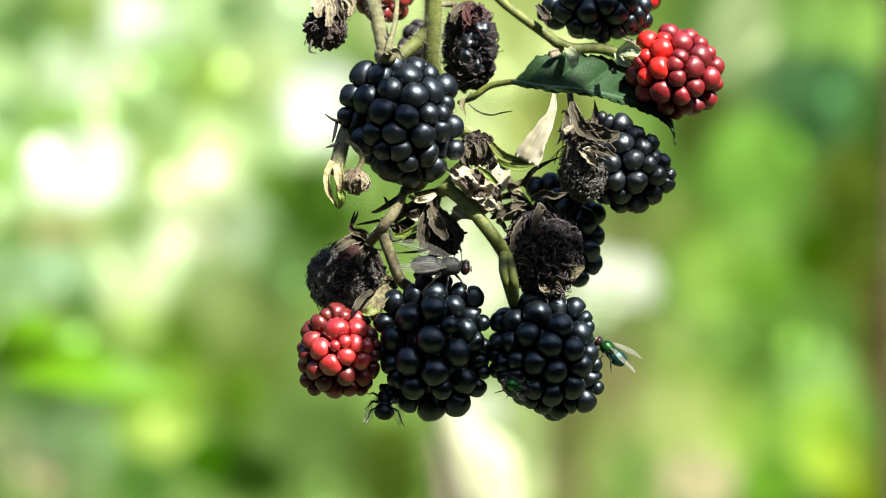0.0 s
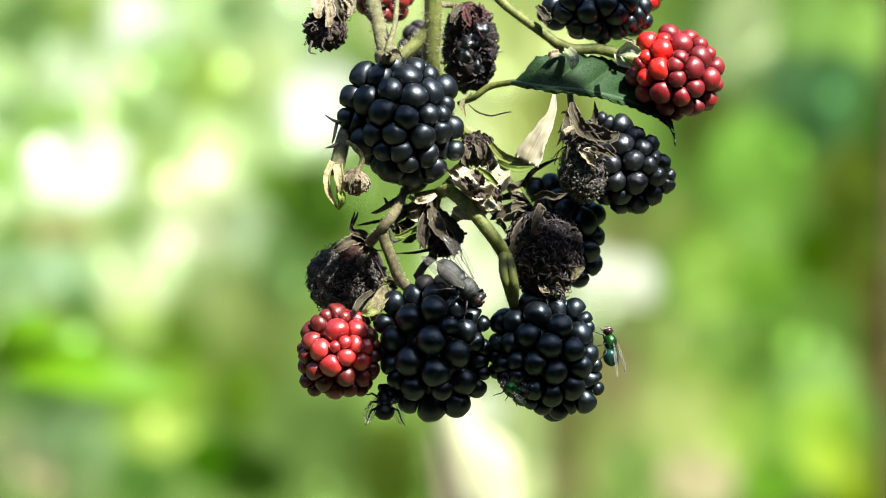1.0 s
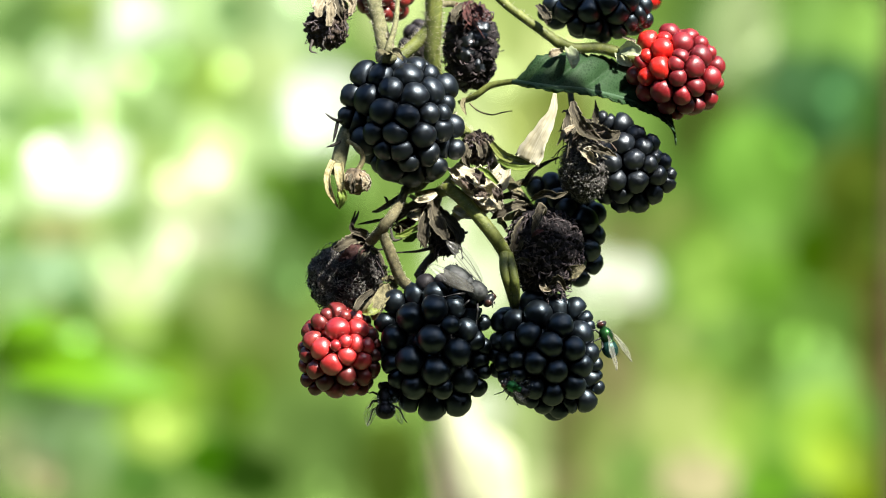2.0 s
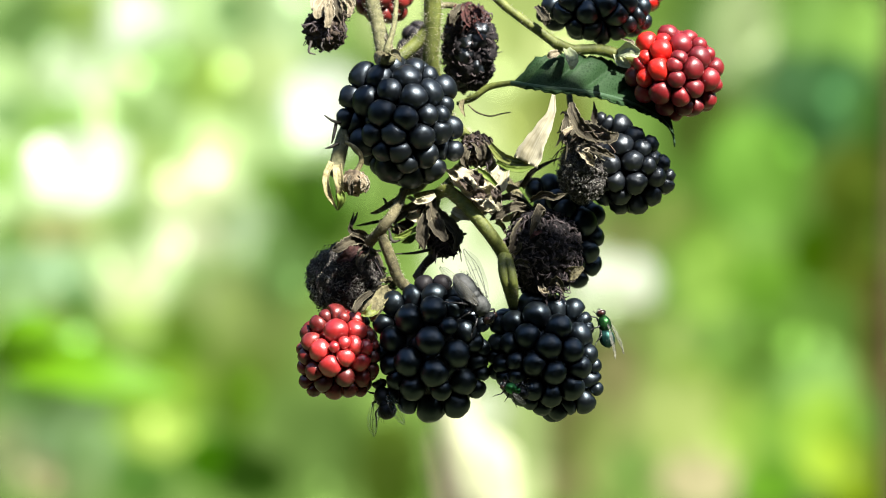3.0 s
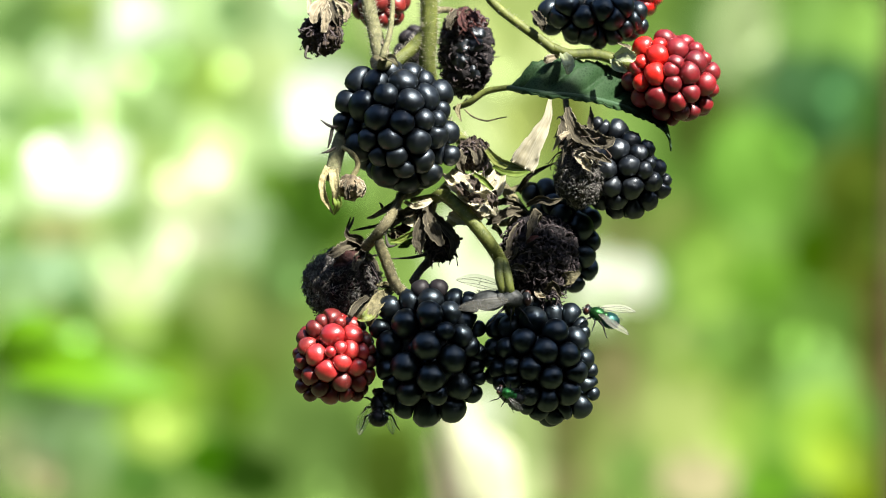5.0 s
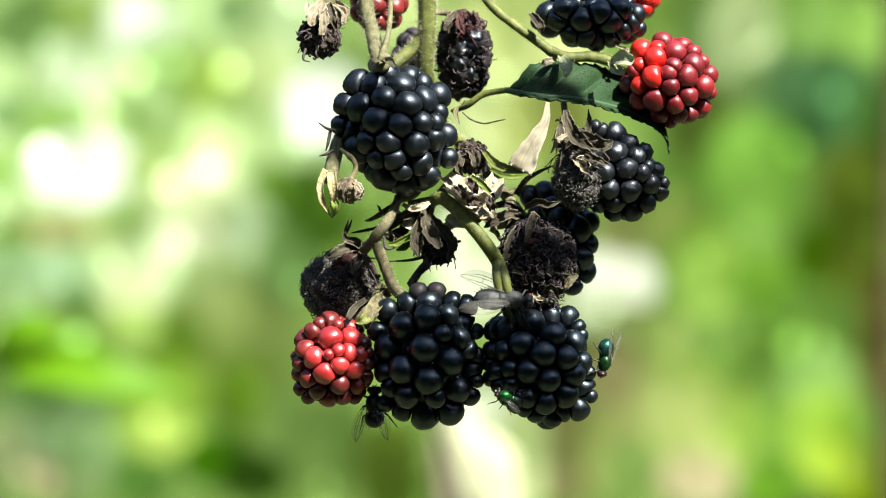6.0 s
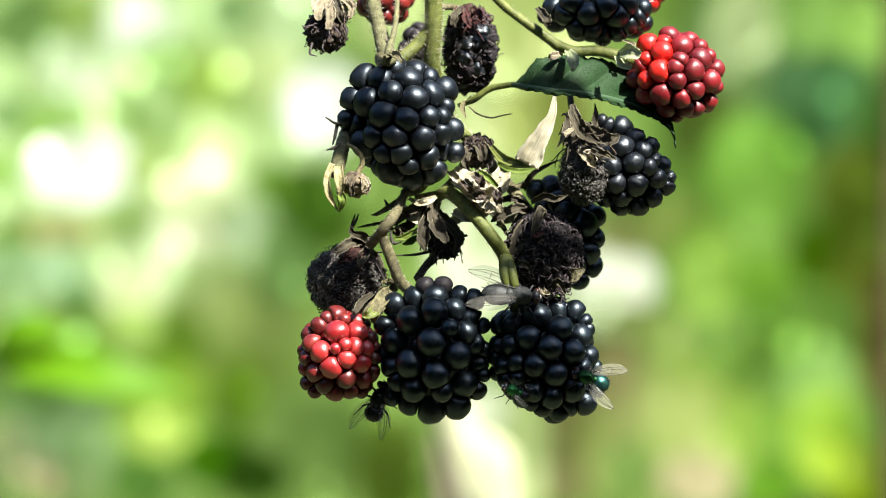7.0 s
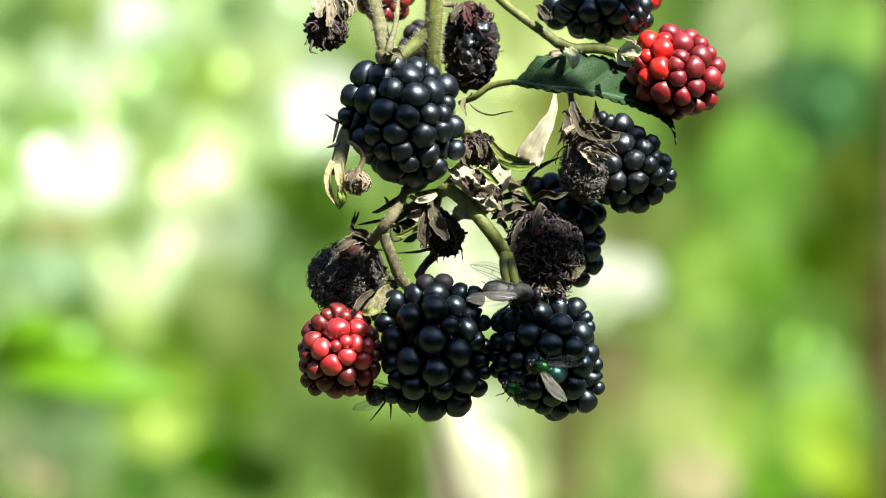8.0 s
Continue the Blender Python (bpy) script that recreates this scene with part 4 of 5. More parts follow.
def sepal(path, widths, material=None, normal=(0, -1, 0.2), base=cane, name="sepal", **more):
    bm = bmesh.new()
    more = {"across": 12, "count": 36, "fold": 0.10, "cup": 0.6, **more}
    withered = (material or M_SEPAL) in (M_SEPAL, M_REDDRIED)
    slim = 0.75 if withered else 1.0
    more.setdefault("ragged", 0.4 if withered else 0.15)
    blade(bm, [rel(*p, base) for p in path], [w * UNIT * slim for w in widths], normal, seed=int(path[0][0] + path[-1][1]) % 97, **more)
    return part(name, bm, material or M_SEPAL, base)


# calyx over the side berry: grey-brown withered sepals hanging from the stalk
sepal([(1012, 180, -0.0075), (1018, 205, -0.009), (1035, 232, -0.009), (1062, 250, -0.008)], [6, 15, 18, 4], ruffle=0.5, curl=0.3)
sepal([(1005, 195, 0.000), (1003, 222, -0.003), (1008, 252, -0.005), (1018, 268, -0.006)], [4, 12, 14, 3], ruffle=0.6)
sepal([(1040, 222, -0.003), (1062, 238, -0.007), (1082, 243, -0.009), (1096, 234, -0.009)], [8, 20, 17, 3], ruffle=0.5)
sepal([(1030, 252, -0.006), (1050, 262, -0.009), (1072, 270, -0.010), (1090, 278, -0.009)], [4, 10, 9, 2], ruffle=0.7)
sepal([(1048, 232, -0.002), (1052, 212, -0.001), (1054, 195, -0.001), (1052, 178, -0.001)], [10, 9, 6, 1], ruffle=0.4)
sepal([(1022, 262, -0.006), (1034, 270, -0.0085), (1046, 284, -0.009), (1054, 292, -0.009)], [4, 8, 8, 2], M_PALE, ruffle=0.8)
stalk("thorn", [(1006, 202, -0.001), (998, 197, -0.001), (993, 201, -0.001)], [2.5, 2, 0.6], M_DARKHAIR, lump=0)
stalk("thorn", [(1010, 233, -0.002), (998, 231, -0.003), (987, 233, -0.003)], [3, 2, 0.6], M_DARKHAIR, lump=0)

# torn calyx of the withered berry in the middle
sepal([(945, 372, 0.003), (915, 365, -0.002), (885, 378, -0.004), (868, 388, -0.004)], [6, 13, 12, 2], ruffle=0.5)
sepal([(935, 360, 0.003), (908, 348, 0.000), (884, 352, -0.002), (866, 365, -0.002)], [5, 9, 8, 2], ruffle=0.6)
sepal([(940, 355, 0.000), (962, 345, -0.004), (985, 348, -0.006), (1004, 341, -0.006)], [5, 10, 8, 1], ruffle=0.4)
sepal([(945, 380, 0.000), (925, 405, -0.004), (912, 435, -0.005), (905, 460, -0.004)], [10, 20, 16, 4], ruffle=0.5, curl=0.3)
sepal([(960, 385, -0.002), (955, 372, -0.006), (948, 392, -0.008), (940, 415, -0.008)], [8, 12, 10, 2], ruffle=0.8)
sepal([(940, 470, -0.006), (922, 463, -0.007), (908, 468, -0.006)], [6, 9, 2], ruffle=0.5)
sepal([(1000, 492, -0.003), (1015, 483, -0.005), (1034, 472, -0.005)], [6, 13, 3], M_WOODY, ruffle=0.3)
sepal([(955, 500, -0.004), (962, 512, -0.006), (974, 516, -0.006)], [4, 6, 2], M_PALE, ruffle=0.8)
sepal([(975, 506, -0.005), (988, 496, -0.007), (1000, 515, -0.006)], [6, 9, 3], M_SEPAL, ruffle=0.8)
sepal([(960, 408, -0.007), (948, 413, -0.0085), (940, 420, -0.008)], [3, 6, 2], M_REDDRIED, ruffle=0.5)

# calyx of the withered berry at the fork
sepal([(655, 425, 0.004), (640, 415, 0.000), (622, 405, -0.001), (628, 374, -0.001)], [10, 12, 7, 1], ruffle=0.5)
sepal([(650, 425, 0.003), (625, 425, -0.001), (600, 438, -0.003), (588, 440, -0.003)], [10, 15, 12, 3], ruffle=0.6)
sepal([(648, 432, 0.002), (628, 445, -0.003), (612, 455, -0.004), (598, 462, -0.004)], [10, 16, 13, 4], M_REDDRIED, ruffle=0.6)
sepal([(655, 430, 0.002), (640, 455, -0.004), (635, 470, -0.005)], [8, 13, 4], ruffle=0.5)
sepal([(700, 385, 0.003), (675, 390, 0.001), (650, 395, 0.000), (632, 398, 0.000)], [3, 5, 4, 1], ruffle=0.3)
sepal([(712, 345, 0.003), (690, 362, 0.000), (668, 374, -0.001), (657, 376, -0.001)], [4, 6, 4, 1], M_WOODY, ruffle=0.3)
stalk("thorn", [(622, 400, -0.001), (630, 385, -0.001), (634, 374, -0.001)], [3, 2.5, 0.8], M_DARKHAIR, lump=0)
stalk("thorn", [(684, 357, 0.000), (682, 352, -0.001), (679, 349, -0.001)], [3, 2, 1], M_DARKHAIR, lump=0)

# green-grey calyx over the red berry
sepal([(700, 505, 0.000), (680, 520, -0.004), (665, 545, -0.006), (660, 568, -0.006)], [6, 12, 14, 3], M_WOODY, ruffle=0.3)
sepal([(690, 520, -0.002), (670, 540, -0.005), (655, 552, -0.007), (640, 556, -0.007)], [5, 11, 10, 2], M_STEM, ruffle=0.5)
sepal([(660, 515, 0.000), (640, 530, -0.005), (630, 545, -0.008), (625, 552, -0.008)], [5, 9, 8, 2], ruffle=0.3)
stalk("fruit_stem", [(706, 492, 0.000), (680, 520, 0.000), (640, 545, -0.001), (608, 565, -0.003)], [6, 7, 7, 7], M_WOODY)

# empty brown calyx hanging in the middle
sepal([(768, 340, 0.003), (765, 370, 0.000), (775, 400, -0.003), (790, 425, -0.004)], [7, 14, 20, 8], ruffle=0.5, curl=0.3)
sepal([(765, 345, 0.003), (740, 362, 0.002), (715, 375, 0.001), (698, 395, 0.001)], [6, 11, 14, 3], ruffle=0.4)
sepal([(760, 350, 0.003), (728, 390, 0.004), (705, 405, 0.004), (694, 408, 0.004)], [6, 14, 14, 3], M_REDDRIED, ruffle=0.5)
sepal([(765, 360, 0.002), (752, 395, -0.002), (748, 420, -0.003), (752, 440, -0.003)], [8, 16, 16, 4], ruffle=0.5)
sepal([(775, 370, 0.002), (800, 398, -0.001), (812, 420, -0.002), (802, 448, -0.002)], [7, 13, 13, 2], ruffle=0.6)
sepal([(765, 380, 0.004), (780, 420, 0.003), (778, 445, 0.002), (768, 455, 0.001)], [10, 22, 18, 4], ruffle=0.6)
sepal([(760, 398, 0.000), (735, 405, -0.001), (715, 416, -0.001), (698, 418, -0.001)], [3, 5, 5, 2], M_GREENSEPAL, ruffle=0.4)
sepal([(745, 412, 0.001), (725, 424, 0.000), (712, 428, 0.000)], [4, 7, 1], M_GREENSEPAL, ruffle=0.6)
stalk("thorn", [(762, 440, 0.000), (735, 446, 0.000), (700, 448, 0.000)], [3, 2.5, 1], M_DARKHAIR, lump=0)
stalk("thorn", [(690, 405, 0.000), (695, 425, -0.001), (710, 424, -0.001)], [2, 3.5, 1], M_DARKHAIR, lump=0)
stalk("thorn", [(805, 432, -0.001), (815, 416, -0.001), (826, 412, -0.001)], [3, 3, 2], M_DARKHAIR, lump=0.3)
stalk("thorn", [(800, 435, -0.001), (806, 445, -0.001), (803, 458, -0.001)], [2.5, 2, 0.7], M_DARKHAIR, lump=0)
stalk("dead_stem", [(768, 452, 0.002), (752, 468, 0.002), (738, 490, 0.001)], [9, 7, 8], M_DARKHAIR, 40, 0.0005)
stalk("link_stem", [(775, 345, 0.005), (768, 380, 0.003), (770, 420, 0.003), (768, 452, 0.002)], [8, 8, 9, 9], M_WOODY)

# small withered flower and pale papery bracts in the heart of the cluster
sepal([(835, 240, 0.006), (850, 255, 0.001), (858, 275, -0.001), (850, 295, 0.000)], [7, 18, 18, 4], ruffle=0.7, curl=0.4)
sepal([(845, 245, 0.006), (828, 262, 0.001), (822, 280, 0.000), (828, 298, 0.000)], [6, 13, 12, 3], ruffle=0.7)
sepal([(850, 250, 0.006), (862, 245, 0.002), (868, 262, 0.001), (864, 285, 0.001)], [6, 10, 9, 2], ruffle=0.7)
sepal([(868, 255, 0.000), (890, 278, -0.005), (920, 287, -0.007), (952, 289, -0.007)], [5, 9, 7, 1], M_STEM, ruffle=0.2)
sepal([(880, 285, 0.004), (902, 294, 0.003), (925, 297, 0.003), (945, 293, 0.003)], [4, 8, 8, 2], M_GREENSEPAL, ruffle=0.2)
sepal([(981, 166, -0.0065), (976, 200, -0.008), (955, 240, -0.009), (931, 286, -0.009)], [3, 8, 17, 25], M_PALELEAF, ruffle=0.3, across=12, count=26, fold=0.04, cup=0.2)
sepal([(925, 330, 0.004), (942, 305, 0.002), (965, 290, 0.001), (996, 276, 0.001)], [8, 7, 5, 1], ruffle=0.3)
sepal([(848, 300, 0.006), (862, 312, 0.003), (880, 325, 0.002)], [5, 8, 4], M_GREENSEPAL, ruffle=0.3)
sepal([(796, 298, 0.003), (828, 330, -0.001), (858, 358, -0.002), (890, 388, 0.001)], [14, 30, 28, 6], M_PALELEAF, (0.3, -0.8, 0.6), ruffle=0.25, fold=0.05)
sepal([(890, 300, 0.001), (876, 328, -0.003), (856, 346, -0.003), (820, 366, 0.000)], [12, 20, 20, 6], M_PALELEAF, (0.3, -0.8, 0.6), ruffle=0.35)
sepal([(818, 306, -0.002), (834, 312, -0.004), (846, 324, -0.003)], [6, 10, 4], M_SEPALFLESH, ruffle=0.9)
sepal([(872, 322, -0.003), (880, 334, -0.005), (884, 350, -0.004)], [4, 7, 3], M_SEPALFLESH, ruffle=0.9)
sepal([(800, 392, 0.004), (818, 374, 0.002), (836, 376, 0.003)], [8, 14, 5], M_PALELEAF, ruffle=0.5)
for path, widths in (([(812, 300, -0.003), (838, 318, -0.006), (866, 322, -0.006), (884, 308, -0.005)], (8, 20, 18, 4)),
                     ([(822, 338, -0.004), (846, 348, -0.007), (870, 352, -0.007), (886, 368, -0.005)], (6, 16, 20, 6)),
                     ([(800, 372, -0.002), (822, 382, -0.004), (846, 380, -0.004), (866, 366, -0.004)], (5, 10, 12, 4)),
                     ([(722, 348, 0.002), (738, 356, -0.001), (756, 352, -0.002), (772, 344, -0.001)], (4, 7, 7, 3))):
    sepal(path, widths, M_PALELEAF, (0.25, -0.9, 0.4), ruffle=0.55, fold=0.05)
for path, widths in (([(806, 318, -0.001), (832, 330, -0.004), (856, 340, -0.004), (884, 338, -0.003)], (12, 24, 26, 10)),
                     ([(812, 352, -0.001), (836, 362, -0.003), (858, 366, -0.003), (880, 356, -0.002)], (8, 16, 18, 6)),
                     ([(698, 352, 0.006), (716, 372, 0.004), (738, 384, 0.003), (756, 372, 0.004)], (4, 12, 14, 5))):
    sepal(path, widths, M_PALELEAF, (0.2, -0.8, 0.55), ruffle=0.35, fold=0.04)
sepal([(846, 298, -0.007), (862, 310, -0.009), (880, 326, -0.008)], [4, 6, 3], M_GREENSEPAL, ruffle=0.2)
for path in ([(816, 316, -0.006), (826, 324, -0.008), (836, 336, -0.007)], [(838, 306, -0.007), (848, 314, -0.009), (852, 328, -0.008)],
             [(838, 344, -0.008), (850, 342, -0.0095), (862, 348, -0.008)], [(874, 334, -0.008), (880, 344, -0.0095), (882, 356, -0.008)]):
    sepal(path, [5, 9, 4], M_SEPALFLESH, ruffle=0.9)
stalk("link_stem", [(838, 252, 0.009), (848, 300, 0.012), (860, 350, 0.013), (885, 385, 0.009), (930, 375, 0.005)], [7, 6, 6, 6, 8], M_WOODY)
stalk("link_stem", [(860, 300, 0.011), (930, 292, 0.009), (940, 280, 0.008)], [4, 4, 3], M_STEM)
stalk("thin_stem", [(795, 335, 0.003), (760, 340, 0.002), (735, 345, 0.003)], [5, 5, 4], M_DRYSTEM)
sepal([(820, 175, 0.004), (818, 188, 0.001), (824, 205, 0.000)], [3, 5, 1], M_WOODY, ruffle=0.4)
sepal([(878, 392, 0.001), (890, 398, -0.001), (896, 412, -0.001)], [3, 5, 2], M_WOODY, ruffle=0.4)

# calyx of the two red berries and the upper ones
sepal([(1095, 95, -0.002), (1112, 90, -0.006), (1132, 96, -0.008)], [7, 15, 9], M_PALESEPAL, ruffle=0.3)
sepal([(1092, 95, -0.002), (1102, 110, -0.005), (1116, 118, -0.007)], [6, 11, 4], M_PALESEPAL, ruffle=0.3)
sepal([(1095, 92, 0.004), (1110, 80, 0.002), (1120, 74, 0.002), (1100, 66, 0.003)], [4, 5, 4, 1], M_PALE, ruffle=0.4)
sepal([(1005, 85, 0.000), (1012, 100, -0.003), (1014, 112, -0.004), (1012, 122, -0.004)], [6, 12, 9, 2], M_PALESEPAL, ruffle=0.4)
sepal([(990, 92, 0.000), (978, 96, -0.002), (970, 100, -0.002)], [5, 8, 3], M_PALE, ruffle=0.4)
sepal([(690, 95, -0.005), (672, 98, -0.012), (668, 112, -0.014)], [5, 9, 4], M_WOODY, ruffle=0.5)
sepal([(690, 92, -0.004), (702, 95, -0.010), (712, 108, -0.013)], [5, 8, 2], M_WOODY, ruffle=0.3)
sepal([(680, 60, -0.001), (690, 70, -0.004), (696, 85, -0.006)], [3, 4, 1], M_PALE, ruffle=0.3)
sepal([(822, 8, 0.010), (805, 22, 0.004), (798, 40, 0.003)], [7, 11, 3], ruffle=0.6)
sepal([(828, 10, 0.010), (845, 18, 0.005), (850, 34, 0.004)], [7, 12, 3], M_REDDRIED, ruffle=0.8)
sepal([(822, 10, 0.008), (826, 30, 0.003), (832, 46, 0.002)], [7, 12, 4], M_REDDRIED, ruffle=0.8)
sepal([(585, -12, 0.006), (568, 10, 0.001), (562, 32, 0.000)], [7, 14, 6], M_PALE, ruffle=0.4)
sepal([(590, -12, 0.006), (598, 12, 0.001), (606, 36, 0.001)], [7, 13, 4], ruffle=0.4)
sepal([(600, -12, 0.006), (622, 6, 0.003), (618, 30, 0.002)], [5, 9, 3], M_PALE, ruffle=0.5)
sepal([(580, -10, 0.006), (585, 20, -0.001), (580, 48, -0.002)], [5, 10, 5], M_PALE, ruffle=0.6)
sepal([(555, -10, 0.005), (556, 12, 0.003), (563, 24, 0.002)], [3, 5, 2], M_PALE, ruffle=0.4)
sepal([(950, 10, 0.004), (966, 30, 0.000), (968, 44, 0.000)], [6, 14, 4], M_SEPAL, ruffle=0.5)
stalk("dead_stem", [(640, -40, 0.006), (605, -20, 0.006), (582, 10, 0.005), (578, 35, 0.004)], [8, 9, 9, 9], M_WOODY)
stalk("fruit_stem", [(655, -40, 0.004), (670, -45, 0.012), (681, -30, 0.014)], [6, 6, 7], M_STEM)
stalk("fruit_stem", [(1058, 20, 0.014), (1100, -20, 0.018), (1140, -30, 0.022)], [6, 6, 7], M_STEM)
stalk("fruit_stem", [(766, 40, 0.006), (752, 55, 0.014), (742, 75, 0.020)], [5, 5, 6], M_STEM)
for a, b, c in (((548, 40), (540, 47), (535, 42)), ((552, 72), (548, 90), (560, 95)), ((608, 40), (613, 52), (611, 68)), ((575, 65), (570, 80), (575, 88))):
    stalk("thorn", [(*a, 0.001), (*b, 0.000), (*c, 0.000)], [3, 2, 0.8], M_DARKHAIR, lump=0.2)
stalk("thorn", [(868, 88, 0.012), (880, 92, 0.012), (891, 90, 0.012)], [1.5, 1.2, 0.6], M_DARKHAIR, lump=0)

# shrunken bud and empty husk beside the upper berry
stalk("husk_stem", [(642, 204, 0.007), (614, 226, 0.001), (603, 265, -0.005), (594, 305, -0.008)], [9, 11, 13, 13], M_OLIVE, 260, 0.0006, "grey-brown stalk of the withered bud")
sepal([(588, 285, -0.009), (578, 312, -0.010), (582, 340, -0.010), (598, 370, -0.009)], [5, 6, 6, 1], M_DRYSTEM, ruffle=0.3, cup=0.6)
sepal([(598, 290, -0.009), (600, 312, -0.010), (602, 330, -0.010), (598, 352, -0.009)], [8, 9, 7, 2], M_DRYSTEM, ruffle=0.3, cup=0.6)
sepal([(600, 335, -0.009), (606, 350, -0.010), (599, 370, -0.009)], [5, 8, 2], M_GREENSEPAL, ruffle=0.2)
stalk("bud_stem", [(614, 250, -0.007), (634, 264, -0.008), (641, 283, -0.008), (632, 302, -0.008)], [3.5, 4, 4.5, 5], M_DRYSTEM)
for a, b, c in (((604, 216), (590, 212), (575, 202)), ((596, 218), (592, 238), (588, 252)), ((600, 252), (588, 258), (577, 261))):
    stalk("thorn", [(*a, -0.007), (*b, -0.008), (*c, -0.008)], [3, 2.6, 1], M_DARKHAIR, lump=0.2)
bm = bmesh.new()
for v in ellipsoid(bm, rel(628, 322, -0.008), (22 * UNIT, 22 * UNIT, 21 * UNIT), level=4):
    q = v.co - rel(628, 322, -0.008)
    v.co += q * (0.35 * noise.noise(q * 1400) + 0.2 * noise.noise(q * 4000))
part("bud", bm, M_BUD, cane, "small shrunken brown bud")
for k in range(7):
    a = 0.9 * k
    sepal([(628 + 8 * math.cos(a), 305, -0.008 + 0.0008 * math.sin(a)), (628 + 24 * math.cos(a), 322, -0.008 + 0.0024 * math.sin(a)), (628 + 19 * math.cos(a), 340 + 5 * math.sin(k * 3), -0.008 + 0.002 * math.sin(a))],
          [5, 9, 3], M_PALE if k % 2 == 0 else M_SEPAL, (math.cos(a), math.sin(a), 0), ruffle=0.6)


def ragged_calyx(u, v, d, reach, count, width, seed, low=-0.6, high=1.2, mix=(None,), lean=0.9):
    """Torn, curled sepals that hang all round from one place on the stem."""
    rng = random.Random(seed)
    for k in range(count):
        a = 2 * math.pi * (k + rng.uniform(-0.3, 0.3)) / count
        out, away = math.cos(a), math.sin(a)
        drop = rng.uniform(low, high)
        span = reach * rng.uniform(0.7, 1.25)
        mid = (u + out * span * 0.55 * lean, v + drop * span * 0.35 - 2, d + away * span * 0.5 * UNIT)
        end = (u + out * span * 0.9 * lean + rng.uniform(-4, 4), v + drop * span + rng.uniform(0, 6), d + away * span * 0.8 * UNIT)
        w = width * rng.uniform(0.6, 1.2)
        sepal([(u, v, d), mid, end], [w * 0.5, w, w * 0.75, w * 0.1], mix[k % len(mix)], (out * 0.6 + 0.01, away * 0.6 - 0.4, 0.6), ruffle=rng.uniform(0.5, 1.0), cup=rng.uniform(0.2, 0.9), curl=rng.uniform(-0.5, 0.5))


ragged_calyx(582, 14, 0.004, 38, 9, 10, 31, 0.2, 1.6, (None, M_PALE, None))
ragged_calyx(600, 4, 0.005, 34, 5, 9, 32, -0.2, 1.2, (M_PALE, None))
ragged_calyx(845, 244, 0.004, 30, 8, 8, 33, 0.0, 1.3, (None, None, M_REDDRIED))
ragged_calyx(775, 398, 0.003, 42, 8, 10, 34, 0.3, 1.3)
ragged_calyx(938, 372, 0.002, 44, 9, 9, 35, -0.5, 1.1)
ragged_calyx(640, 436, 0.003, 42, 8, 9, 36, -0.4, 1.0, (None, M_WOODY, M_REDDRIED))
ragged_calyx(826, 14, 0.008, 36, 8, 9, 37, 0.1, 1.2, (M_REDDRIED, None))
ragged_calyx(1022, 212, -0.001, 46, 7, 10, 38, 0.2, 1.2, (None, M_PALE, None))
ragged_calyx(1026, 222, -0.005, 56, 9, 7, 41, 0.3, 1.1, (None, M_PALE, None, None))
ragged_calyx(980, 508, -0.003, 18, 6, 6, 39, -0.3, 0.8, (None, M_PALE, M_REDDRIED))
ragged_calyx(700, 500, 0.000, 30, 5, 7, 40, -0.3, 0.6, (M_WOODY, None))


def frayed(u, v, d, reach, count, seed, material=None, drop=0.5):
    """Curled dry threads, the rest of stamens, round a calyx."""
    rng = random.Random(seed)
    bm = bmesh.new()
    for _ in range(count):
        a = rng.uniform(0, 2 * math.pi)
        span = reach * rng.uniform(0.5, 1.2)
        out, away, down = math.cos(a), math.sin(a), rng.uniform(-0.5, 1.0) + drop
        p = [(u + rng.uniform(-6, 6), v + rng.uniform(-6, 6), d)]
        p.append((p[0][0] + out * span * 0.6, v + down * span * 0.3 + rng.uniform(-5, 5), d + away * span * 0.6 * UNIT))
        p.append((p[1][0] + out * span * 0.3 + rng.uniform(-7, 7), p[1][1] + down * span * 0.4 + rng.uniform(-4, 8), d + away * span * 0.8 * UNIT))
        p.append((p[2][0] + rng.uniform(-9, 9), p[2][1] + rng.uniform(-4, 9), p[2][2]))
        r = rng.uniform(0.7, 1.5) * UNIT
        tube(bm, [rel(*q) for q in p], [r, r, r * 0.8, r * 0.5], 5, 14)
    return tagged(part("dry_threads", bm, material or M_FIBRE, cane), kind="stuff")


frayed(788, 428, 0.001, 34, 22, 51, None, 0.1)
frayed(640, 440, 0.001, 40, 30, 52)
frayed(945, 385, -0.002, 46, 36, 53)
frayed(1030, 250, -0.003, 48, 26, 54)
frayed(1036, 236, -0.007, 50, 16, 63, M_SEPALFLESH, 0.2)
frayed(1050, 262, -0.008, 36, 8, 64, M_PALE, 0.1)
frayed(848, 270, 0.002, 30, 26, 55)
frayed(578, 40, 0.002, 36, 34, 56)
frayed(590, 20, 0.002, 34, 14, 57, M_SEPALFLESH)
frayed(832, 36, 0.006, 24, 9, 58, M_REDDRIED)
frayed(985, 510, -0.005, 22, 20, 59)
frayed(700, 400, 0.002, 34, 14, 60, M_WOODY)
frayed(840, 322, -0.003, 30, 24, 62, M_SEPALFLESH, 0.2)
frayed(690, 505, -0.001, 26, 12, 61, M_WOODY)


# ---- flies ----
def body_coat(name, base, metal, rough, second):
    n = Nodes(name)
    tone = n.mix(n.scale(n.noise(1500, 3), 0, 1), base, second)
    n.set(Base_Color=tone, Metallic=metal, Roughness=rough)
    n.bump(n.noise(6000, 3), 0.25, 0.0001)
    return n.mat


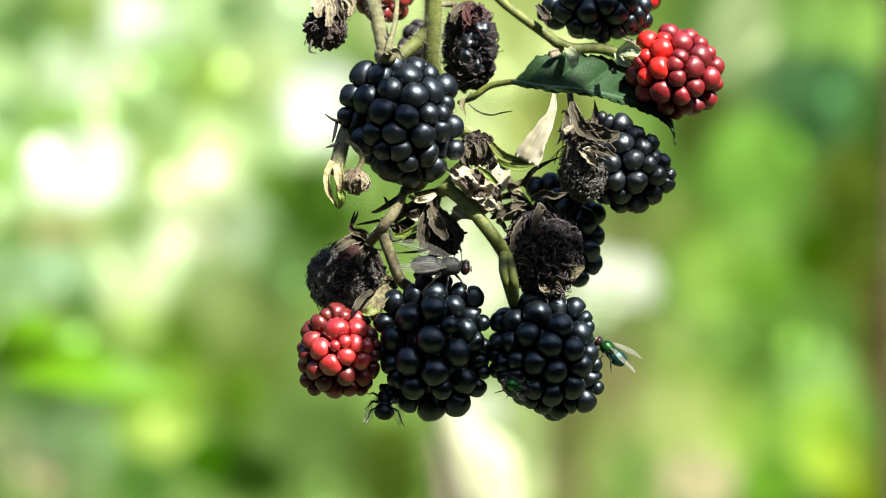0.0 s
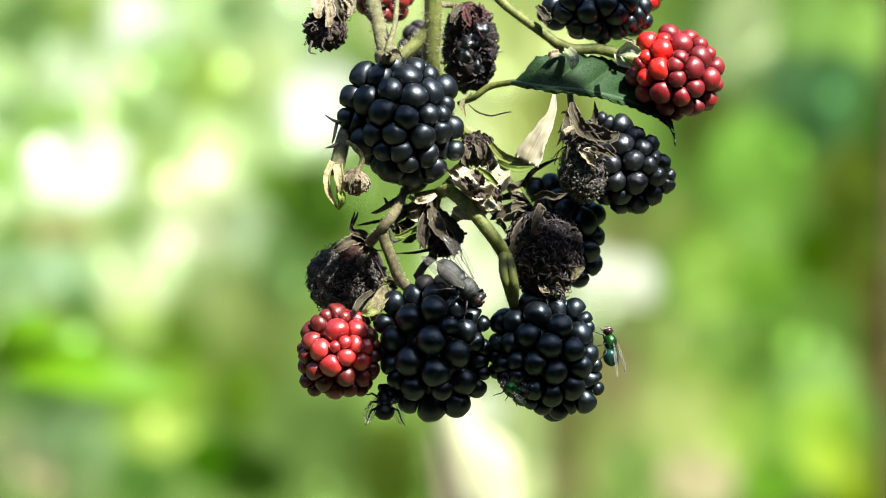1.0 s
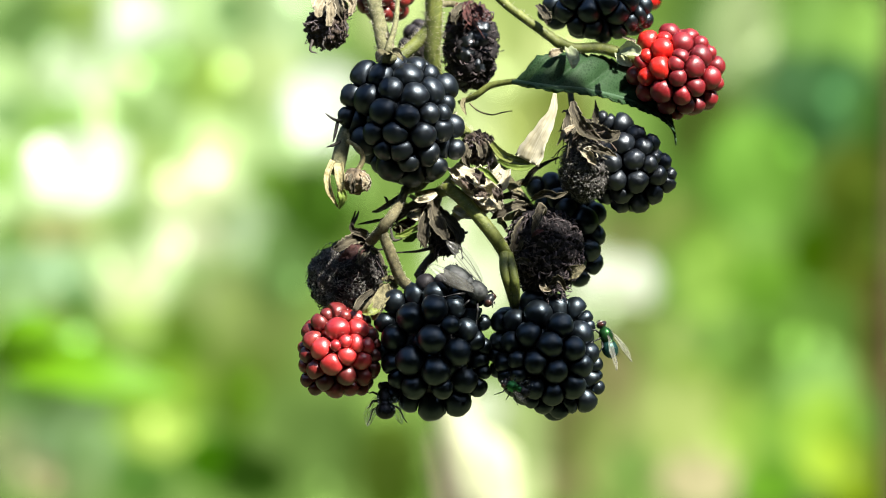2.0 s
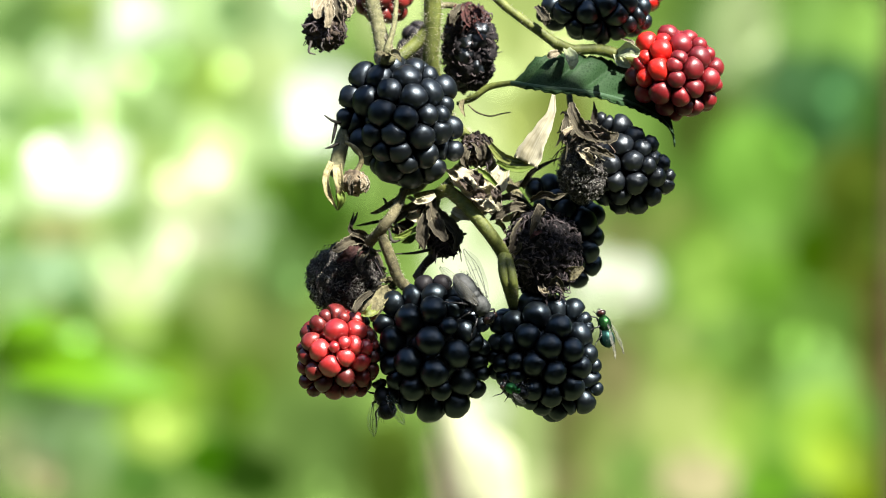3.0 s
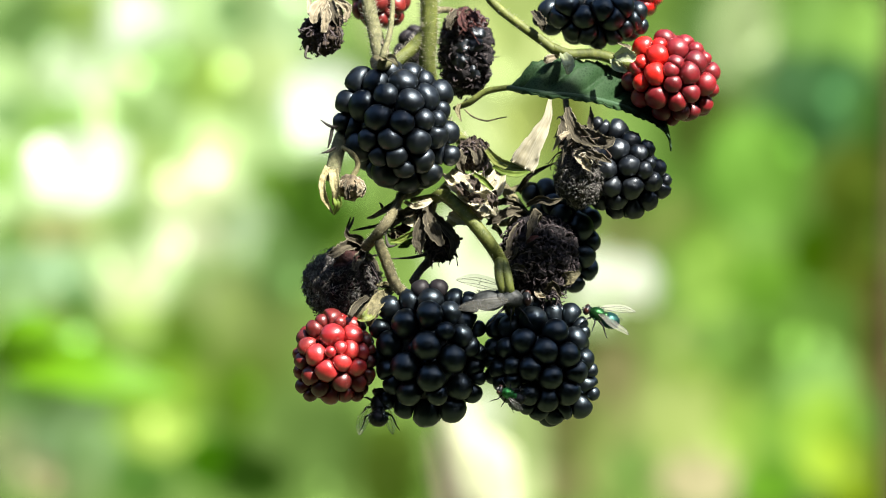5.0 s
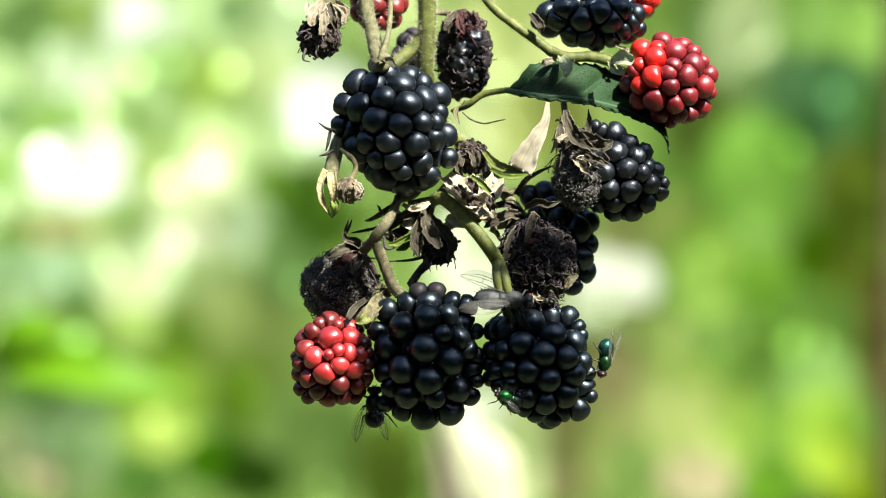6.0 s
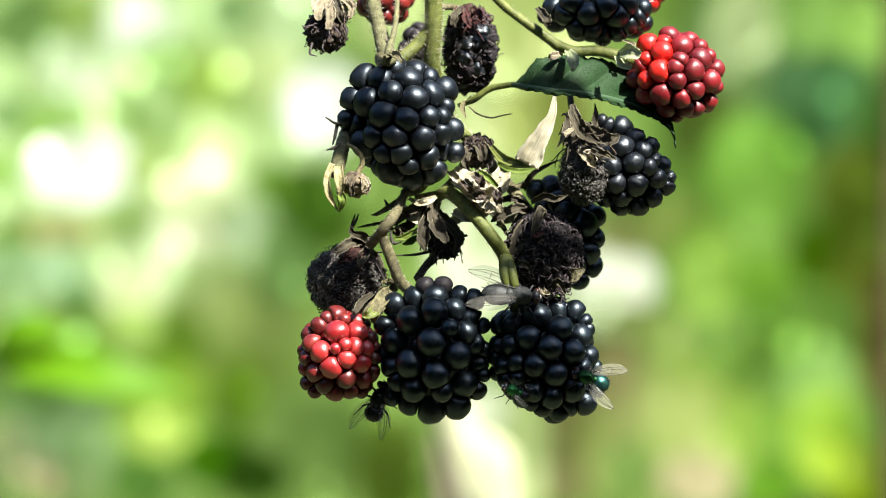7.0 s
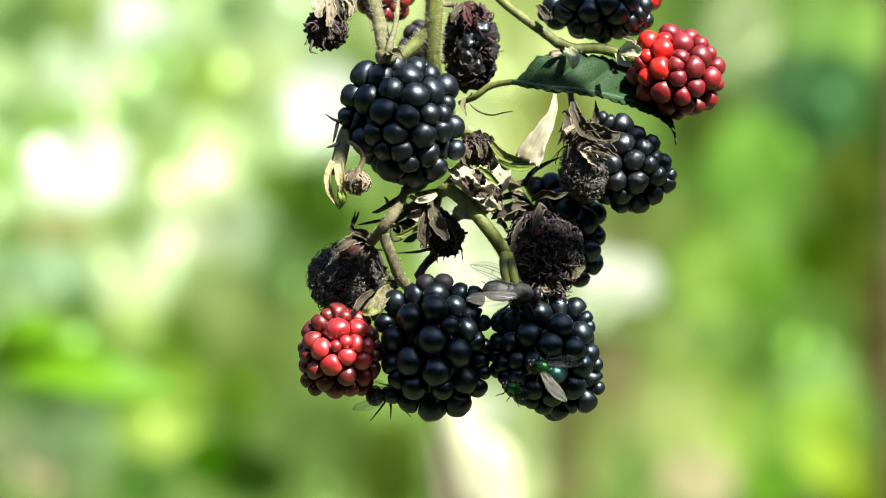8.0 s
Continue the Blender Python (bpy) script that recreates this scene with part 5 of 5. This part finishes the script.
def wing_film(name, dark, light, cover):
    n = Nodes(name)
    tone = n.mix(n.scale(n.noise(700, 3), 0, 1), dark, light)
    n.set(Base_Color=tone, Roughness=0.25)
    clear = n.add("ShaderNodeBsdfTransparent")
    m = n.add("ShaderNodeMixShader")
    m.inputs["Fac"].default_value = cover
    n.link(clear.outputs["BSDF"], m.inputs[1])
    n.link(n.bsdf.outputs["BSDF"], m.inputs[2])
    n.link(m.outputs["Shader"], n.out.inputs["Surface"])
    return n.mat


M_GREENFLY = body_coat("green_metal_coat", (0.008, 0.06, 0.014, 1), 0.75, 0.34, (0.03, 0.12, 0.03, 1))
M_BRIGHTFLY = body_coat("bright_green_coat", (0.006, 0.07, 0.010, 1), 0.7, 0.34, (0.05, 0.30, 0.08, 1))
M_TEALFLY = body_coat("teal_metal_coat", (0.014, 0.07, 0.06, 1), 0.7, 0.36, (0.03, 0.11, 0.09, 1))
M_GREYFLY = body_coat("grey_coat", (0.009, 0.011, 0.011, 1), 0.0, 0.62, (0.055, 0.062, 0.058, 1))
M_DARKFLY = body_coat("dark_coat", (0.008, 0.009, 0.010, 1), 0.2, 0.4, (0.02, 0.024, 0.026, 1))
M_EYE = body_coat("fly_eye", (0.05, 0.013, 0.010, 1), 0.0, 0.3, (0.028, 0.009, 0.008, 1))
M_DARKEYE = body_coat("dark_fly_eye", (0.05, 0.022, 0.016, 1), 0.0, 0.3, (0.03, 0.014, 0.01, 1))
M_LEG = body_coat("fly_leg", (0.010, 0.010, 0.010, 1), 0.0, 0.45, (0.03, 0.03, 0.03, 1))
M_WING = wing_film("wing_film", (0.36, 0.37, 0.30, 1), (0.55, 0.55, 0.46, 1), 0.13)
M_SMOKYWING = wing_film("smoky_wing_film", (0.12, 0.12, 0.10, 1), (0.28, 0.28, 0.24, 1), 0.15)
M_DARKWING = wing_film("dark_wing_film", (0.03, 0.035, 0.03, 1), (0.08, 0.085, 0.07, 1), 0.3)
M_FACE = body_coat("pale_face", (0.30, 0.29, 0.26, 1), 0.0, 0.5, (0.5, 0.48, 0.43, 1))


def fly(name, label, thorax, abdomen, size=1.0, spread=22.0, eye=None, wings=1.0, slim=1.0, tail=1.0, film=None):
    """A fly: head to +x, back to +z, origin in the thorax."""
    ob = thing(name, (0, 0, 0), label, "fly", "flies on the berries")
    k = size * 1e-3

    def blob(part_name, centre, radii, mat, lab="", parent=ob, rough=0.0):
        bm = bmesh.new()
        c = Vector(centre) * k
        for v in ellipsoid(bm, c, [r * k for r in radii]):
            q = v.co - c
            v.co = c + q * (1 + rough * noise.noise(q * 3000))
        return part(part_name, bm, mat, parent, lab)

    blob("thorax", (0, 0, 0), (1.5, 1.15, 1.1), thorax, rough=0.1)
    blob("scutellum", (-1.35, 0, 0.55), (0.5, 0.6, 0.35), thorax)
    blob("abdomen", (-0.9 - 1.8 * tail, 0, -0.25), (2.0 * tail, 1.35 * slim, 1.15 * slim), abdomen, rough=0.06)
    head = blob("head", (1.85, 0, -0.1), (0.6, 0.95, 0.85), M_DARKFLY)
    blob("face", (2.25, 0, -0.2), (0.3, 0.4, 0.6), M_FACE, "pale bristly face", head)
    for y in (-1, 1):
        blob("eye", (1.95, 0.58 * y, 0.02), (0.44, 0.44, 0.64), eye or M_EYE, "dark compound eye" if eye else "red-brown compound eye", head)
        # wing, with its veins
        a = radians(180 - spread * y) if y > 0 else radians(180 + spread)
        way, across = Vector((math.cos(a), math.sin(a), 0)), Vector((-math.sin(a), math.cos(a), 0)) * -y
        root = Vector((-0.2, 0.85 * y, 0.75))
        bm = bmesh.new()
        rows = []
        for i in range(17):
            s = i / 16
            lead = 0.15 + 0.55 * math.sin(math.pi * min(1, s * 0.9 + 0.08)) ** 0.7
            trail = -0.1 - 1.55 * math.sin(math.pi * (0.06 + 0.94 * s)) ** 0.75 * (0.55 + 0.45 * s)
            if i == 16:
                lead, trail = 0.05, -0.25
            row = []
            for j in range(7):
                x = lead + (trail - lead) * j / 6
                p = root + way * (6.2 * wings * s) + across * -x * wings + Vector((0, 0, 0.35 * math.sin(s * 2.4) + 0.08 * math.sin(j * 2.2 + s * 9)))
                row.append(bm.verts.new(p * k))
            rows.append(row)
        for r0, r1 in zip(rows, rows[1:]):
            for j in range(6):
                bm.faces.new((r0[j], r0[j + 1], r1[j + 1], r1[j]))
        lines = [[rows[i][j].co.copy() for i in range(0, 17, 2)] for j in (0, 1, 3, 4)]
        lines.append([rows[9][j].co.copy() for j in range(1, 5)])
        wing = part("wing", bm, film or M_WING, ob, "clear veined wing")
        solid = wing.modifiers.new("thickness", "SOLIDIFY")
        solid.thickness = 1.2e-5
        for line in lines:
            bm = bmesh.new()
            tube(bm, line, [0.035 * k, 0.028 * k, 0.015 * k], 5, 16)
            part("vein", bm, M_LEG, wing)
        # legs
        for x, fx in ((0.8, 1.6), (0.0, -0.2), (-0.7, -2.2)):
            bm = bmesh.new()
            hip = Vector((x, 0.6 * y, -0.8))
            knee = Vector((x + 0.4 * fx, 1.8 * y, -0.55))
            ankle = Vector((x + 0.8 * fx, 2.3 * y, -1.6))
            toe = Vector((x + 1.05 * fx, 2.7 * y, -1.95))
            for p, q, r0, r1 in ((hip, knee, 0.17, 0.13), (knee, ankle, 0.12, 0.08), (ankle, toe, 0.07, 0.05)):
                tube(bm, [p * k, (p + q) / 2 * k, q * k], [r0 * k, r0 * k, r1 * k], 6, 4)
            part("leg", bm, M_LEG, ob)
        bm = bmesh.new()
        tube(bm, [Vector((2.3, 0.15 * y, 0.1)) * k, Vector((2.6, 0.25 * y, -0.1)) * k, Vector((2.7, 0.3 * y, -0.4)) * k], [0.06 * k, 0.08 * k, 0.05 * k], 5, 4)
        part("antenna", bm, M_LEG, head)
    rng = random.Random(5)
    bm = bmesh.new()
    for _ in range(90):
        front = rng.random() < 0.5
        c, rad = (Vector((0, 0, 0)), Vector((1.5, 1.15, 1.1))) if front else (Vector((-0.9 - 1.8 * tail, 0, -0.25)), Vector((2.0 * tail, 1.35 * slim, 1.15 * slim)))
        q = Vector((rng.gauss(0, 1) if front else -abs(rng.gauss(0, 1)), rng.gauss(0, 1), abs(rng.gauss(0, 1)))).normalized()
        p = c + Vector((q.x * rad.x, q.y * rad.y, q.z * rad.z))
        tip = p + (q + Vector((-0.7, 0, 0))) * 0.45
        side = q.cross(Vector((0.3, 0.5, 0.8))).normalized() * 0.025
        lift = q.cross(side).normalized() * 0.025
        tri = [bm.verts.new((p + o) * k) for o in (side, -0.5 * side + lift, -0.5 * side - lift)]
        top = bm.verts.new(tip * k)
        for j in range(3):
            bm.faces.new((tri[j], tri[(j + 1) % 3], top))
    tagged(part("bristles", bm, M_LEG, ob), kind="stuff")
    return ob


fly_grey = fly("fly", "grey bristly fly with folded clear wings on a ripe berry", M_GREYFLY, M_GREYFLY, 1.45, 13, M_DARKEYE, 1.05, 1.0, film=M_SMOKYWING)
fly_green = fly("green_fly", "metallic blue-green fly crawling round a ripe berry", M_GREENFLY, M_TEALFLY, 1.06, 24, slim=1.12, tail=0.82)
fly_dark = fly("fly", "dark fly with spread clear wings under a ripe berry", M_DARKFLY, M_DARKFLY, 1.3, 15, M_DARKEYE, 0.86, tail=0.62)
fly_small = fly("green_fly", "bright green metallic fly feeding low on a ripe berry", M_BRIGHTFLY, M_DARKFLY, 0.86, 18, M_DARKEYE, 0.6, 0.9, tail=0.8, film=M_DARKWING)


# ---- what moves ----
def facing(place, ahead, back):
    x = Vector(ahead).normalized()
    z = Vector(back)
    z = (z - x * z.dot(x)).normalized()
    y = z.cross(x)
    m = Matrix((x, y, z)).transposed().to_4x4()
    m.translation = place
    return m


def fly_rows(keys):
    """keys: time, u, v, depth, heading and back as (right, up, away). The fly rides on the swaying cluster between its keys."""
    ts = [k[0] for k in keys]
    flat = [[*k[1:4], *k[4], *k[5]] for k in keys]
    rows = []
    for t in sorted(set(ts) | {r[0] for r in SWAY}):
        own = [float(np.interp(t, ts, [f[c] - (sway(ts[i]).x / UNIT if c == 0 else -sway(ts[i]).z / UNIT if c == 1 else 0) for i, f in enumerate(flat)])) for c in range(9)]
        place = at(*own[:3]) + sway(t)
        rows.append((t, facing(place, (own[3], own[5], own[4]), (own[6], own[8], own[7]))))
    return rows


def motions():
    for ob in SWAYING:
        base = ob.location.copy()
        walk(ob, [(t, Matrix.Translation(base + sway(t))) for t, _, _ in SWAY])
    walk(fly_grey, fly_rows([
        (0.0, 796, 471, -0.006, (1, -0.08, 0), (0, 0.75, -0.62)), (0.3, 796, 474, -0.006, (1, -0.15, 0), (0, 0.75, -0.62)),
        (0.6, 809, 487, -0.007, (0.85, -0.5, 0), (0.35, 0.55, -0.75)), (1.0, 828, 509, -0.009, (0.72, -0.69, 0), (0.45, 0.45, -0.75)),
        (1.2, 828, 511, -0.009, (0.72, -0.69, 0), (0.45, 0.45, -0.75)), (1.5, 836, 499, -0.008, (0.86, -0.45, 0), (0.3, 0.55, -0.75)),
        (1.7, 846, 509, -0.008, (0.86, -0.5, 0), (0.3, 0.55, -0.75)), (2.3, 842, 520, -0.008, (0.7, -0.7, 0), (0.45, 0.45, -0.75)),
        (2.8, 846, 536, -0.009, (0.5, -0.85, 0), (0.5, 0.35, -0.75)), (3.0, 850, 540, -0.009, (0.6, -0.8, 0), (0.5, 0.4, -0.75)),
        (3.5, 853, 530, -0.008, (0.86, -0.45, 0), (0.25, 0.6, -0.75)), (3.7, 868, 538, -0.008, (0.96, -0.25, 0), (0.1, 0.6, -0.75)),
        (4.0, 872, 530, -0.008, (1, 0.02, 0), (0, 0.8, -0.55)), (4.5, 889, 528, -0.007, (0.9, 0.38, 0), (-0.2, 0.8, -0.5)),
        (4.7, 904, 528, -0.007, (1, 0.05, 0), (0, 0.7, -0.65)), (6.0, 908, 531, -0.008, (1, -0.08, 0), (0, 0.5, -0.85)),
        (6.5, 911, 525, -0.008, (1, -0.08, 0), (0, 0.5, -0.85)), (7.0, 921, 523, -0.008, (1, -0.08, 0), (0, 0.5, -0.85)),
        (8.0, 923, 518, -0.008, (1, -0.12, 0), (0, 0.5, -0.85))]))
    walk(fly_green, fly_rows([
        (0.0, 1075, 616, -0.002, (-0.75, 0.6, 0), (0.5, 0.7, -0.35)), (0.6, 1075, 614, -0.002, (-0.75, 0.6, 0), (0.5, 0.7, -0.35)),
        (1.0, 1080, 606, -0.002, (-0.15, 1, 0), (1, 0.15, -0.3)), (1.5, 1072, 600, -0.002, (-0.45, 0.88, 0), (0.7, 0.4, -0.55)),
        (2.8, 1072, 583, -0.002, (-0.25, 1, 0), (1, 0.2, -0.3)), (3.1, 1068, 570, -0.002, (-0.3, 1, 0), (0.95, 0.25, -0.3)),
        (3.5, 1045, 562, -0.002, (-0.5, 0.86, 0), (0.6, 0.4, -0.65)), (4.0, 1044, 550, -0.002, (-0.65, 0.75, 0), (0.55, 0.5, -0.6)),
        (4.5, 1034, 541, -0.002, (-0.65, 0.75, 0), (0.55, 0.5, -0.6)), (4.7, 1044, 538, -0.002, (-0.65, 0.75, 0), (0.55, 0.5, -0.6)),
        (5.2, 1066, 568, -0.002, (-1, 0.1, 0), (0.2, 0.8, -0.5)), (5.8, 1073, 608, -0.002, (-0.6, -0.75, 0), (0.75, 0.2, -0.5)),
        (6.0, 1070, 642, -0.002, (-0.2, -1, 0), (1, -0.1, -0.3)), (6.2, 1078, 690, -0.002, (-0.7, -0.7, 0), (0.6, 0.4, -0.5)),
        (6.3, 1060, 700, -0.003, (-1, 0.05, 0), (0.3, 0.4, -0.8)), (6.5, 1052, 691, -0.005, (-0.55, 0.45, 0.7), (0.6, 0.4, -0.5)),
        (7.0, 1038, 668, -0.009, (-0.9, 0.36, 0), (0.3, 0.1, -0.95)), (7.5, 987, 658, -0.0145, (-1, 0.05, 0), (0.1, 0.15, -0.98)),
        (8.0, 960, 650, -0.0155, (-0.86, 0.42, 0), (0.1, 0.15, -0.98))]))
    walk(fly_dark, fly_rows([
        (0.0, 682, 706, -0.004, (0.05, 0.72, 0.7), (0, 0.6, -0.8)), (1.0, 681, 706, -0.004, (0.0, 0.72, 0.7), (0, 0.6, -0.8)),
        (1.7, 683, 704, -0.004, (0.05, 0.72, 0.7), (0, 0.6, -0.8)), (3.5, 671, 706, -0.004, (-0.35, 0.9, 0.3), (-0.5, 0.2, -0.8)),
        (4.5, 675, 716, -0.004, (0.05, 0.72, 0.7), (0, 0.6, -0.8)), (6.0, 662, 715, -0.002, (0.0, 1, 0.3), (-0.3, 0.2, -0.9)),
        (6.5, 655, 705, -0.001, (0.05, 1, 0.3), (-0.4, 0.2, -0.8)), (7.0, 671, 706, -0.002, (0.35, 0.95, 0.2), (0, 0.2, -1)),
        (7.5, 672, 712, -0.003, (0.7, 0.7, 0.2), (0, 0.3, -1)), (8.0, 690, 698, -0.002, (1, 0.1, 0.1), (0, 0.5, -0.8))]))
    walk(fly_small, fly_rows([
        (0.0, 908, 682, -0.0112, (-0.85, 0.4, -0.2), (-0.1, 0.3, -0.92)), (1.0, 906, 686, -0.0112, (-0.85, 0.4, -0.2), (-0.1, 0.3, -0.92)),
        (4.5, 901, 694, -0.0112, (-0.85, 0.4, -0.2), (-0.1, 0.3, -0.92)), (6.0, 896, 701, -0.0112, (-0.85, 0.4, -0.2), (-0.1, 0.3, -0.92)),
        (8.0, 909, 687, -0.0112, (-0.85, 0.4, -0.2), (-0.1, 0.3, -0.92))]))


motions()
